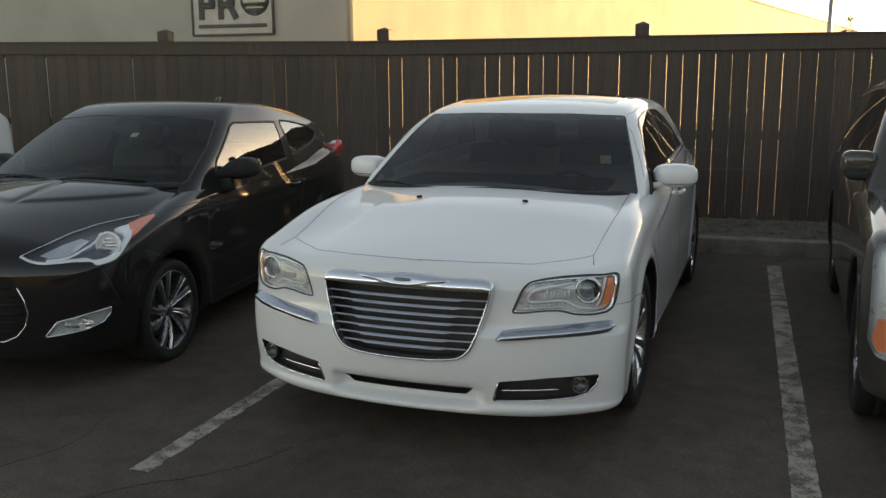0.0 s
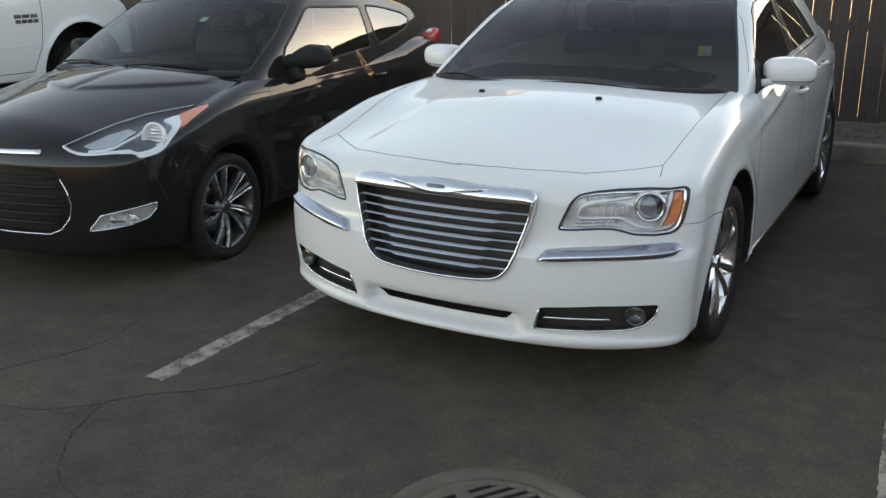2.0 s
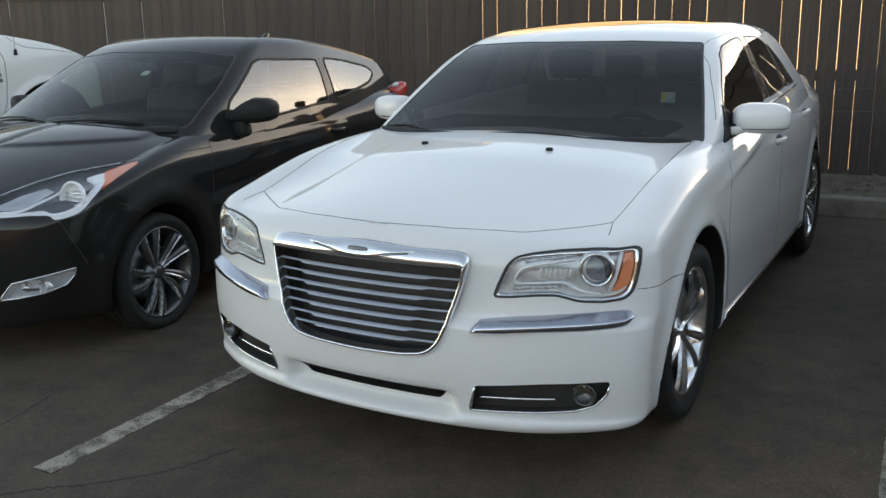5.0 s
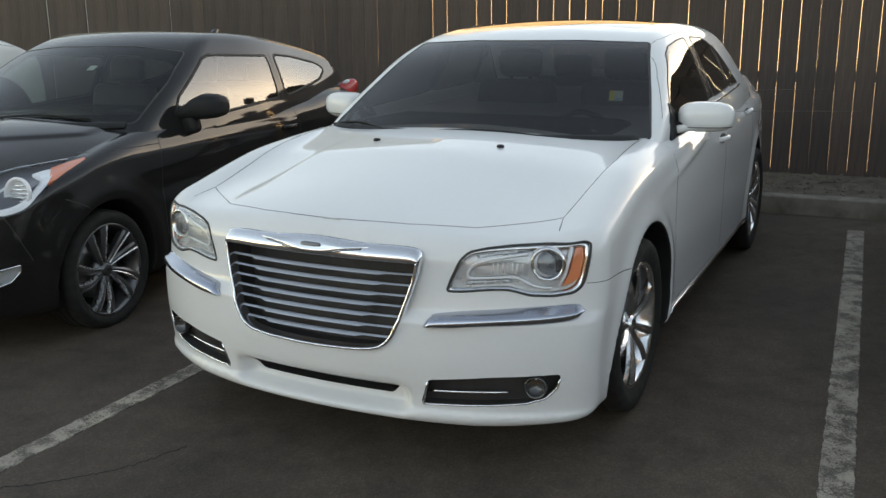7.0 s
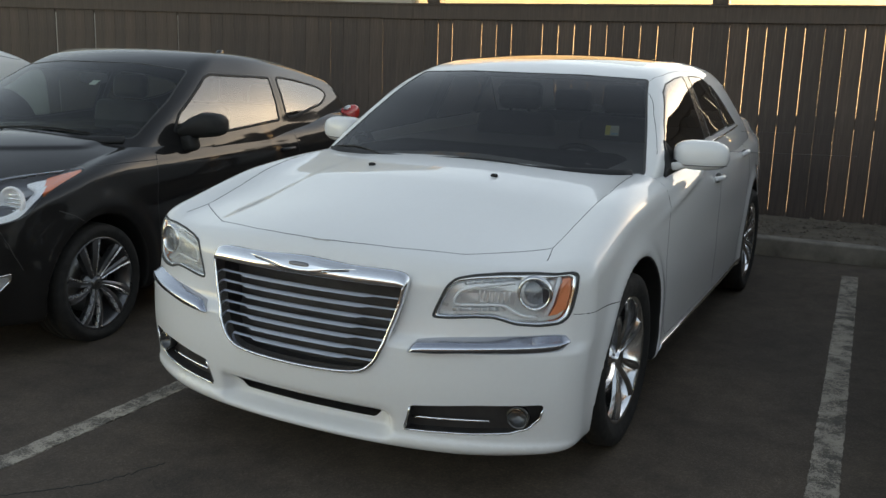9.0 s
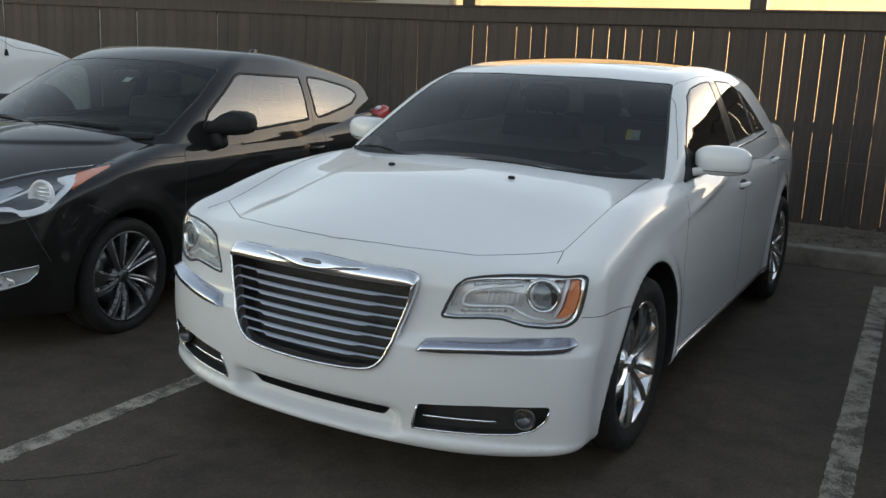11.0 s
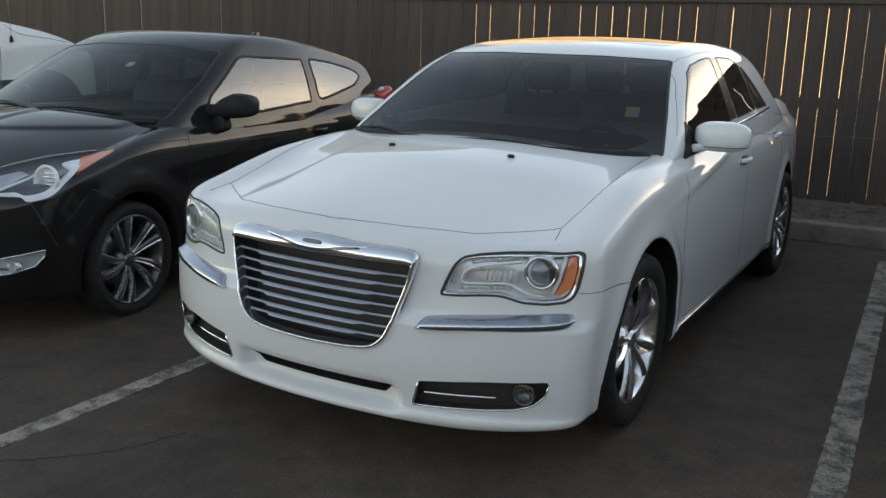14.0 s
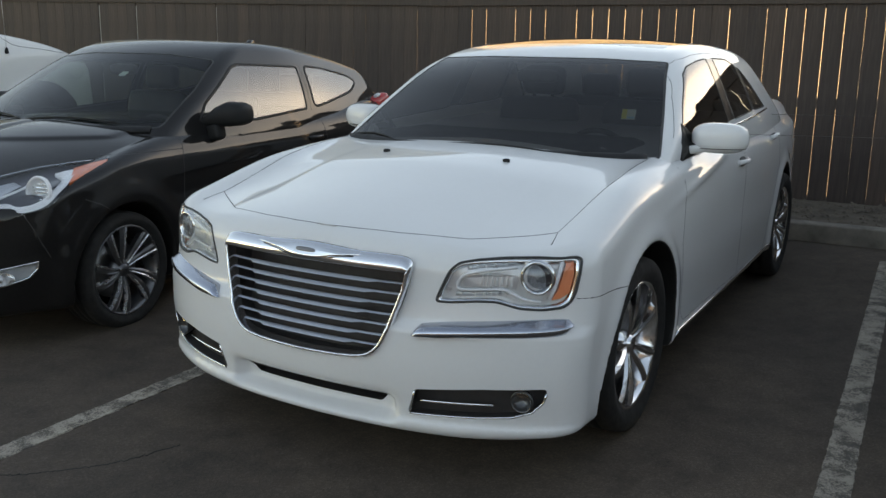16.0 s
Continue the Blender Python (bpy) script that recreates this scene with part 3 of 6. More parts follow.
part("caption_bar", box_bm((1.26, 0.012, 0.06), (0, -0.02, -0.36), 0.004), SIGN_DARK, sign)
for px, w in ((-0.48, 0.30), (-0.12, 0.30)):
    part("mark_block", box_bm((w * 0.36, 0.012, 0.55), (px - w * 0.28, -0.02, 0.02), 0.006), SIGN_DARK, sign)
    part("mark_block", box_bm((w * 0.92, 0.012, 0.13), (px + 0.03, -0.021, 0.23), 0.03), SIGN_DARK, sign)
    part("mark_block", box_bm((w * 0.92, 0.012, 0.10), (px + 0.03, -0.021, -0.03), 0.03), SIGN_DARK, sign)
    part("mark_block", box_bm((w * 0.34, 0.012, 0.34), (px + 0.125, -0.022, 0.10), 0.04), SIGN_DARK, sign)
part("mark_block", box_bm((0.11, 0.012, 0.34), (0.0, -0.022, -0.10), 0.006, turn=(0, -28, 0)), SIGN_DARK, sign)
part("mark_disc", moved(lathe([(0.001, 0.0), (0.27, 0.0), (0.27, 0.012), (0.001, 0.012)], 40), pose(0.42, -0.015, 0.06, 0, 0, 90)), SIGN_DARK, sign)
part("mark_disc_bar", box_bm((0.40, 0.012, 0.045), (0.42, -0.034, 0.02), 0.01), SIGN_FACE, sign)
part("mark_disc_bar", box_bm((0.045, 0.012, 0.22), (0.42, -0.035, 0.15), 0.01), SIGN_FACE, sign)
part("mark_disc_bar", box_bm((0.30, 0.012, 0.03), (0.42, -0.034, -0.08), 0.01), SIGN_FACE, sign)


# a pole and a young tree beyond the fence
pole = tagged(new("utility_pole"), "slim grey pole standing beyond the fence", "pole")
pole.matrix_world = lot(3.50, 20.0, 0.0)
part("shaft", moved(lathe([(0.001, 0.0), (0.075, 0.0), (0.05, 4.2), (0.001, 4.2)], 12), pose(0, 0, 0, 0, -90, 0)), STEEL, pole)
part("pole_cap", moved(pebble((0.07, 0.07, 0.05), 0.8, 12, 8), pose(0, 0, 4.2)), STEEL, pole)
tree = tagged(new("tree"), "small leafy tree beyond the fence against the evening sky", "tree")
tree.matrix_world = lot(4.0, 20.4, 0.0)
part("trunk", joined(moved(lathe([(0.001, 0.0), (0.07, 0.0), (0.05, 1.2), (0.03, 2.4), (0.001, 2.45)], 10), pose(0, 0, 0, 0, -90, 0)),
                     sweep([(0, 0, 1.3), (0.10, 0.04, 1.9), (0.16, 0.05, 2.6)], [(1, 0, 0)] * 3, round_section(0.02, 6)),
                     sweep([(0, 0, 1.5), (-0.09, -0.05, 2.1), (-0.13, 0.02, 2.7)], [(1, 0, 0)] * 3, round_section(0.018, 6))), BARK, tree, "thin brown trunk with two limbs")
rng = random.Random(23)
vs, fs = [], []
for _ in range(420):
    cx, cy, cz, r = rng.choice(((0.0, 0.0, 2.75, 0.24), (0.14, 0.05, 2.55, 0.17), (-0.13, 0.0, 2.60, 0.17), (0.03, -0.1, 2.30, 0.15), (0.02, 0.06, 3.0, 0.13)))
    v = Vector((rng.gauss(0, 1), rng.gauss(0, 1), rng.gauss(0, 1))).normalized() * r * rng.uniform(0.35, 1.1)
    c = Vector((cx, cy, cz)) + v
    a = Vector((rng.gauss(0, 1), rng.gauss(0, 1), rng.gauss(0, 1))).normalized() * rng.uniform(0.025, 0.05)
    b = a.orthogonal().normalized() * rng.uniform(0.010, 0.02)
    k = len(vs)
    vs += [c - a, c + b, c + a, c - b]
    fs.append((k, k + 1, k + 2, k + 3))
put("crown", mesh_of("crown", vs, fs, LEAF), tree, "crown of small dull green leaves")


# unseen buildings added across the lot, behind the camera, to close the place; kept dark so that the cars mirror them
# dimly
wall_block("added_brown_building", -26.0, 24.0, -30.0, -24.0, 4.6, STUCCO_FAR, "unseen long brown building added across the lot")
wall_block("added_side_building", 17.0, 24.0, -24.0, 6.0, 4.0, STUCCO_FAR, "unseen plain building added at the side of the lot")


# ---------------------------------------------------------------- shared car parts
wheel_meshes = {}


def wheel_parts(kind, R, rim, width, spokes, spoke_mat, face_mat):
    """Meshes of one wheel that looks towards +x: barrel, tyre, spoke, hub, disc, nut."""
    if kind in wheel_meshes:
        return wheel_meshes[kind]
    h = width / 2
    made = {}

    def keep(key, bm, mat, smooth=True):
        me = bpy.data.meshes.new(key)
        bm.to_mesh(me)
        bm.free()
        me.materials.append(mat)
        me.polygons.foreach_set("use_smooth", [smooth] * len(me.polygons))
        made[key] = me

    keep("wheel", lathe([(rim * 0.93, -h * 0.9), (rim * 0.86, -h * 0.3), (rim * 0.86, h * 0.45), (rim * 0.945, h * 0.72), (rim * 0.965, h * 0.90), (rim * 1.01, h * 0.95), (rim * 1.015, h * 0.85), (rim * 0.98, h * 0.7), (rim * 0.9, h * 0.4), (rim * 0.9, -h * 0.8)], 56, True), face_mat)
    tread = [(rim, -h * 0.8), (rim * 1.02, -h * 0.96), (rim + (R - rim) * 0.55, -h * 1.05), (R * 0.975, -h * 0.93), (R * 0.995, -h * 0.7)]
    for g in (-0.45, -0.05, 0.35):
        tread += [(R, h * (g - 0.12)), (R * 0.975, h * (g - 0.10)), (R * 0.975, h * (g + 0.02)), (R, h * (g + 0.04))]
    tread += [(R * 0.995, h * 0.7), (R * 0.975, h * 0.93), (R * 0.955, h * 1.0), (rim + (R - rim) * 0.62, h * 1.06), (rim + (R - rim) * 0.5, h * 1.075), (rim + (R - rim) * 0.42, h * 1.06), (rim * 1.035, h * 0.97), (rim * 1.0, h * 0.83)]
    keep("tyre", lathe(tread, 64, True), RUBBER)
    keep("brake_disc", lathe([(0.02, h * 0.0), (rim * 0.66, h * 0.0), (rim * 0.66, h * -0.2), (0.02, h * -0.2)], 40, True), STEEL)
    # dark disc behind the spokes, the barrel's shade put into its colour
    keep("barrel_shade", lathe([(0.01, -h * 0.55), (rim * 0.9, -h * 0.55)], 32), DEEP_SHADE)
    keep("hub", lathe([(0.004, h * 0.78), (rim * 0.11, h * 0.78), (rim * 0.13, h * 0.72), (rim * 0.15, h * 0.60), (rim * 0.27, h * 0.50), (rim * 0.28, h * 0.2)], 28), spokes.get("hub", spoke_mat))
    keep("nut", lathe([(0.002, h * 0.66), (0.008, h * 0.66), (0.010, h * 0.62), (0.010, h * 0.45)], 8), STEEL)
    bm = bmesh.new()
    twist, w0, w1 = spokes["twist"], spokes["root"], spokes["tip"]
    rows = []
    for i in range(7):
        t = i / 6
        r = rim * (0.16 + 0.79 * t)
        x = h * (0.62 + 0.26 * math.sin(t * math.pi * 0.6))
        wdt = w0 + (w1 - w0) * t
        c = twist * t * t
        rows.append([bm.verts.new(v) for v in ((x, c - wdt, r), (x + 0.007, c - wdt * 0.35, r), (x + 0.007, c + wdt * 0.35, r), (x - 0.006, c + wdt, r), (x - 0.04, c + wdt * 0.7, r), (x - 0.04, c - wdt * 0.7, r))])
    for p, q in zip(rows, rows[1:]):
        for j in range(6):
            bm.faces.new((p[j], p[(j + 1) % 6], q[(j + 1) % 6], q[j]))
    bm.faces.new(rows[0])
    bm.faces.new(rows[-1][::-1])
    bmesh.ops.recalc_face_normals(bm, faces=bm.faces[:])
    keep("spoke", bm, face_mat if spokes.get("edge") else spoke_mat, False)
    if spokes.get("edge"):
        bm = bmesh.new()
        rows = []
        for i in range(7):
            t = i / 6
            r, x = rim * (0.16 + 0.79 * t), h * (0.62 + 0.26 * math.sin(t * math.pi * 0.6))
            wdt = w0 + (w1 - w0) * t
            c = twist * t * t + wdt * 0.75
            rows.append([bm.verts.new(v) for v in ((x + 0.006, c - spokes["edge"] * (0.6 + t), r), (x + 0.010, c, r), (x - 0.008, c + 0.006, r))])
        for p, q in zip(rows, rows[1:]):
            for j in range(2):
                bm.faces.new((p[j], p[j + 1], q[j + 1], q[j]))
        bmesh.ops.recalc_face_normals(bm, faces=bm.faces[:])
        keep("spoke_edge", bm, spoke_mat, False)
    wheel_meshes[kind] = made
    return made


def add_wheel(car, at, sidesign, steer, kind, R, rim, width, spokes, angles, spoke_mat, face_mat, label):
    made = wheel_parts(kind, R, rim, width, spokes, spoke_mat, face_mat)
    m = pose(*at, 0, 0, (0 if sidesign > 0 else 180) + steer)
    base = put("wheel", made["wheel"], car, label, m)
    put("tyre", made["tyre"], base, "black rubber tyre")
    put("brake_disc", made["brake_disc"], base)
    put("barrel_shade", made["barrel_shade"], base)
    put("hub", made["hub"], base)
    for a in angles:
        put("spoke", made["spoke"], base, "", pose(0, 0, 0, a, 0, 0))
        if "spoke_edge" in made:
            put("spoke_edge", made["spoke_edge"], base, "", pose(0, 0, 0, a, 0, 0))
    for k in range(5):
        a = 2 * math.pi * (k + 0.5) / 5
        put("nut", made["nut"], base, "", pose(0, 0.056 * math.cos(a), 0.056 * math.sin(a)))
    return base


def cushion(size, at, bevel, turn=(0, 0, 0)):
    return box_bm(size, at, bevel, 3, turn)


def add_interior(car, x0, y0, z0, rows, width, mat):
    """Seats, dashboard, steering wheel and inner mirror. y0: the dashboard; z0: the cushions' height."""
    part("floor_pan", box_bm((width * 1.9, rows[-1] - y0 + 1.0, 0.06), (x0, (y0 + rows[-1]) / 2 + 0.3, z0 - 0.22), 0.02), TRIM, car)
    dash = cushion((width * 1.86, 0.55, 0.24), (x0, y0 + 0.02, z0 + 0.40), 0.09)
    part("dashboard", dash, TRIM, car, "dark plastic dashboard")
    for s in (-1, 1):
        part("door_lining", cushion((0.07, rows[-1] - y0 + 0.5, 0.45), (x0 + s * width * 0.96, (y0 + rows[-1]) / 2, z0 + 0.16), 0.03), TRIM, car)
    for k, y in enumerate(rows):
        if k == 0:
            for s in (-1, 1):
                x = x0 + s * width * 0.46
                seat = part("front_seat", joined(cushion((0.50, 0.52, 0.16), (x, y - 0.18, z0 + 0.02), 0.06), cushion((0.50, 0.15, 0.62), (x, y + 0.14, z0 + 0.34), 0.06, (-14, 0, 0))), mat, car)
                part("headrest", joined(cushion((0.27, 0.10, 0.17), (x, y + 0.25, z0 + 0.74), 0.04, (-8, 0, 0)), box_bm((0.012, 0.012, 0.14), (x - 0.06, y + 0.24, z0 + 0.64)), box_bm((0.012, 0.012, 0.14), (x + 0.06, y + 0.24, z0 + 0.64))), mat, seat)
        else:
            seat = part("rear_seat", joined(cushion((width * 1.7, 0.5, 0.16), (x0, y - 0.2, z0 + 0.04), 0.06), cushion((width * 1.7, 0.16, 0.58), (x0, y + 0.14, z0 + 0.33), 0.06, (-18, 0, 0))), mat, car)
            for s in (-1, 1):
                part("headrest", cushion((0.28, 0.10, 0.16), (x0 + s * width * 0.48, y + 0.27, z0 + 0.68), 0.04), mat, seat)
    ring = lathe([(0.185 + 0.014 * math.cos(a), 0.014 * math.sin(a)) for a in (2 * math.pi * i / 8 for i in range(8))], 36, True)
    ring = joined(moved(ring, pose(0, 0, 0, 0, 0, 90)), moved(pebble((0.08, 0.03, 0.06), 0.7), pose(0, 0, 0)), box_bm((0.34, 0.02, 0.035), (0, 0, 0), 0.008))
    part("steering_wheel", moved(ring, pose(x0 + width * 0.46, y0 + 0.44, z0 + 0.36, 24, 0, 0)), TRIM, car)


# ---------------------------------------------------------------- white sedan
def hump(v, lo, hi, soft):
    return 1 / (1 + np.exp(-(v - lo) / soft)) / (1 + np.exp((v - hi) / soft))


SEDAN_AXLES = ((-0.002, 0.356), (3.06, 0.356))


def sedan_body(x, y, z):
    ax = np.abs(x)
    plan = 0.185 * ax ** 2 + 0.145 * ax ** 4
    nose = curve(z, [0.17, 0.203, 0.232, 0.262, 0.30, 0.36, 0.45, 0.565, 0.61, 0.70, 0.80, 0.90], [-0.905, -0.948, -0.956, -0.944, -0.948, -0.958, -0.965, -0.96, -0.925, -0.912, -0.905, -0.88]) + plan
    nose = nose + 0.060 * hump(z, 0.236, 0.322, 0.009) * hump(ax, -1.0, 0.355, 0.012)
    front = nose - y
    wide = curve(y, [-0.95, -0.6, -0.3, 0.4, 1.5, 2.6, 3.4, 3.9, 4.25], [0.952, 0.967, 0.963, 0.954, 0.946, 0.925, 0.870, 0.810, 0.75])
    wide = wide - curve(z, [0.17, 0.28, 0.45, 0.62, 0.80, 0.93, 0.985, 1.055, 1.25], [0.032, 0.014, 0.008, 0.0, 0.003, 0.013, 0.026, 0.080, 0.17])
    for yc, zc in SEDAN_AXLES:
        r = np.sqrt((y - yc) ** 2 + (z - zc) ** 2)
        wide = wide + 0.014 * np.exp(-((r - 0.445) / 0.05) ** 2) * (z > 0.2)
    wide = wide - 0.008 * hump(y, 0.75, 2.45, 0.22) * np.exp(-((z - 0.66) / 0.13) ** 2)
    shoulder = 0.875 + 0.14 * (y - 0.25)
    wide = wide + 0.015 * np.exp(-((z - shoulder) / 0.026) ** 2) * hump(y, 0.52, 1.50, 0.13)
    side = ax - wide
    crown = curve(y, [-0.95, -0.85, -0.5, 0.0, 0.45, 1.4, 2.8, 3.3, 4.2], [0.06, 0.068, 0.068, 0.050, 0.040, 0.0, 0.0, 0.02, 0.03])
    top = curve(y, [-1.0, -0.90, -0.82, -0.68, -0.4, -0.25, -0.1, 0.05, 0.2, 0.35, 0.5, 1.2, 2.8, 3.3, 3.9, 4.12, 4.3], [0.80, 0.853, 0.880, 0.915, 0.974, 1.006, 1.036, 1.056, 1.073, 1.086, 1.094, 1.085, 1.13, 1.16, 1.18, 1.17, 1.02])
    t = np.minimum(ax / 0.78, 1.0)
    top = top - crown * t * t * (1.6 - 0.6 * t * t)
    top = top + 0.024 * np.exp(-((ax - 0.87) / 0.10) ** 2) * hump(y, -0.52, 0.35, 0.09)
    top = top - 0.03 * np.clip((ax - 0.80) / 0.1, 0, 1) * hump(y, 0.0, 0.5, 0.15)
    crease = 0.560 - 0.07 * np.clip((y + 0.70) / 0.9, 0, 1)
    top = top - 0.0034 / (1 + np.exp(-(ax - crease) / 0.010)) * hump(y, -0.66, 0.02, 0.10)
    roof = z - top
    rear = y - (4.20 - 0.10 * ax ** 2 - 0.10 * ax ** 4 - 0.10 * np.clip(z - 0.75, 0, 1))
    sill = curve(y, [-1.0, -0.5, 0.5, 2.5, 3.3, 4.2], [0.195, 0.185, 0.235, 0.25, 0.27, 0.31]) - z
    sill = sill + 0.024 * np.clip((ax - 0.58) / 0.36, 0, 1) ** 1.3 * hump(y, -2.0, -0.40, 0.06)
    f = smax(smax(front, side, 0.065), roof, 0.075)
    f = smax(smax(f, rear, 0.12), sill, 0.04)
    for yc, zc in SEDAN_AXLES:
        r = np.sqrt((y - yc) ** 2 + (z - zc) ** 2)
        flare = 0.072 * np.clip((0.56 - z) / 0.28, 0, 1) * np.clip((yc - y) / 0.2, 0, 1) * (yc < 1)
        f = smax(f, -np.maximum(r - 0.420 - flare, 0.62 - ax), 0.014)
    return f


def sedan_cabin(x, y, z):
    ax = np.abs(x)
    screen = curve(z, [0.95, 1.05, 1.25, 1.46, 1.60], [0.07, 0.245, 0.585, 0.965, 1.25]) + 0.31 * ax ** 2
    screen = (screen - y) * 0.5
    wide = curve(z, [0.95, 1.08, 1.25, 1.40, 1.50, 1.60], [0.894, 0.877, 0.810, 0.739, 0.685, 0.62]) - curve(y, [0.4, 1.4, 2.3, 3.0, 3.6], [0.02, 0.0, 0.008, 0.05, 0.12])
    side = ax - wide
    roof = z - (1.572 - 0.108 * np.clip((1.9 - y) / 0.95, 0, 2) ** 2 - 0.08 * np.clip((y - 1.9) / 1.0, 0, 2) ** 2 - 0.085 * ax ** 2)
    back = (y - (3.50 - 1.85 * (z - 1.1) - 0.32 * ax ** 2)) * 0.5
    f = smax(smax(screen, side, 0.05), roof, 0.09)
    return smax(smax(f, back, 0.09), 1.0 - z, 0.02)


def fill(parent, skin, name, faces, mat, label="", lift=0.0):
    return put(name, skin.mesh(name, faces, mat, lift), parent, label) if faces else None


def mirrored(pts):
    p = np.asarray(pts, float).copy()
    p[:, 0] *= -1
    return p[::-1]


def seam(parent, skin, pts, how, s=1, r=0.003, name="shut_line", closed=False):
    p = dense(pts, 0.025, closed)
    q, n = skin.front(p) if how == "front" else skin.above(p) if how == "above" else skin.side(p, s)
    part(name, sweep(q - n * r * 0.45, n, round_section(r, 5), closed), SEAM, parent)


def under_parts(skin, car, axles, arch):
    """Take the wheel wells and the underside, which are black, from a painted skin."""
    for yc, zc in axles:
        ring = [(yc + (arch + 0.007) * math.cos(a), zc + (arch + 0.007) * math.sin(a)) for a in (2 * math.pi * k / 90 for k in range(90))]
        for s in (1, -1):
            fill(car, skin, "wheel_well", skin.cut(ring, (1, 2), lambda c, s=s: c[:, 0] * s > 0.5), PLASTIC, "black wheel well liner")
    fill(car, skin, "underbody", skin.take(lambda c, g: (g[:, 2] < -0.75) & (c[:, 1] > -0.35)), PLASTIC)


def white_sedan():
    car = tagged(new("sedan"), "white four-door sedan with chrome grille parked in a marked bay", "car")
    sk = Skin(sedan_body, (-1.02, -1.05, 0.14), (1.02, 4.30, 1.25), 0.0165)
    under_parts(sk, car, SEDAN_AXLES, 0.420)
    fwd = lambda c: c[:, 1] < -0.25

    # grille
    half = [(0.0, 0.822), (0.10, 0.818), (0.20, 0.812), (0.32, 0.811), (0.385, 0.806), (0.409, 0.785), (0.406, 0.745), (0.388, 0.68), (0.366, 0.61), (0.344, 0.545), (0.318, 0.498), (0.275, 0.466), (0.20, 0.453), (0.10, 0.448), (0.0, 0.446)]
    half = [(a * 1.012, b + 0.009 * min(1.0, max(0.0, (b - 0.70) / 0.08))) for a, b in half]
    gr = smooth_loop(half + [(-a, b) for a, b in half[-2:0:-1]], 4)
    hole = sk.cut((gr - (0, 0.63)) * 0.985 + (0, 0.63), (0, 2), fwd)
    put("grille_recess", sk.pocket("grille_recess", hole, WORN_PLASTIC, (0, 0.10, 0)), car)
    ring_bm = bmesh.new()
    inner = (gr - (0, 0.63)) * (0.968, 0.955) + (0, 0.632)
    inner[:, 1] = np.minimum(inner[:, 1], 0.768)
    def face(pts, proud):
        q = sk.front(pts)[0]
        even = np.interp(q[:, 2], [0.44, 0.60, 0.70, 0.83], [-0.967, -0.950, -0.935, -0.912]) + 0.185 * q[:, 0] ** 2 + 0.145 * q[:, 0] ** 4
        q[:, 1] = np.minimum(q[:, 1], even) - proud
        return q
    top = np.clip((gr[:, 1] - 0.70) / 0.09, 0, 1)
    lift = (0.015 + 0.012 * top)[:, None] * np.array([0, -1.0, 0])
    o, i2 = face(gr, 0.001), face(inner, 0.0)
    rows = [o + np.array([0, 0.006, 0]), o * 0.94 + i2 * 0.06 + lift * np.where(top > 0, 0.25, 0.7)[:, None], o * 0.5 + i2 * 0.5 + lift * np.where(top > 0, 0.65, 1.0)[:, None], o * 0.10 + i2 * 0.90 + lift, i2 + lift * 0.5, i2 + np.array([0, 0.035, 0])]
    vs = [[ring_bm.verts.new(v) for v in row] for row in rows]
    m = len(gr)
    for a, b in zip(vs, vs[1:]):
        for k in range(m):
            ring_bm.faces.new((a[k], a[(k + 1) % m], b[(k + 1) % m], b[k]))
    bmesh.ops.recalc_face_normals(ring_bm, faces=ring_bm.faces[:])
    grille = part("grille_surround", ring_bm, RING_CHROME, car, "polished chrome grille surround")
    for k in range(7):
        z = 0.724 - 0.0365 * k
        half = float(np.interp(z, [0.46, 0.50, 0.545, 0.61, 0.68, 0.745], [0.245, 0.297, 0.331, 0.355, 0.377, 0.394]))
        mid = 0.262 - 0.013 * k
        xs = np.concatenate([np.linspace(-half, -mid - 0.025, 4), np.linspace(-mid, mid, 12), np.linspace(mid + 0.025, half, 4)])
        q, n = sk.front(np.stack([xs, np.full(len(xs), z)], 1))
        q = face(np.stack([xs, np.full(len(xs), z)], 1), 0.0) + np.array([0, 0.016, 0]) - np.where(np.abs(xs) <= mid + 1e-6, 0.007, 0.0)[:, None] * np.array([0, 1.0, 0])
        n = np.tile([0.0, -1.0, 0.0], (len(q), 1))
        def sec(t, xs=xs, mid=mid):
            i = min(len(xs) - 1, int(round(t * (len(xs) - 1))))
            hw = 0.0043 if abs(xs[i]) <= mid + 1e-6 else 0.0019
            up = 0.0 if hw > 0.003 else -0.001
            out = 0.010 if hw > 0.003 else 0.003
            return [(0.0, -hw - up), (out, hw * 0.5 - up), (out + 0.001, hw - up), (-0.010, hw * 0.9 - up), (-0.010, -hw * 0.9 - up)]
        part("grille_bar", sweep(q, n, sec), BAR_CHROME, grille, "", False)
    def on_band(pts, proud):
        p = np.asarray(pts, float)
        lo, hi = face(np.stack([p[:, 0], np.full(len(p), 0.770)], 1), 0.027), face(np.stack([p[:, 0], np.full(len(p), 0.820)], 1), 0.004)
        t = ((p[:, 1] - 0.770) / 0.050)[:, None]
        q = lo + (hi - lo) * t
        q[:, 1] -= proud
        return q
    wing = (0, 0.006) + smooth_loop([(-0.235, 0.806), (-0.12, 0.812), (-0.055, 0.821), (0.0, 0.823), (0.055, 0.821), (0.12, 0.812), (0.235, 0.806), (0.14, 0.790), (0.06, 0.776), (0.0, 0.773), (-0.06, 0.776), (-0.14, 0.790)], 4)
    q = on_band(wing, 0.0015)
    bm = bmesh.new()
    a = [bm.verts.new(v) for v in q]
    b = [bm.verts.new(v) for v in on_band((wing - (0, 0.798)) * 0.86 + (0, 0.798), 0.006)]
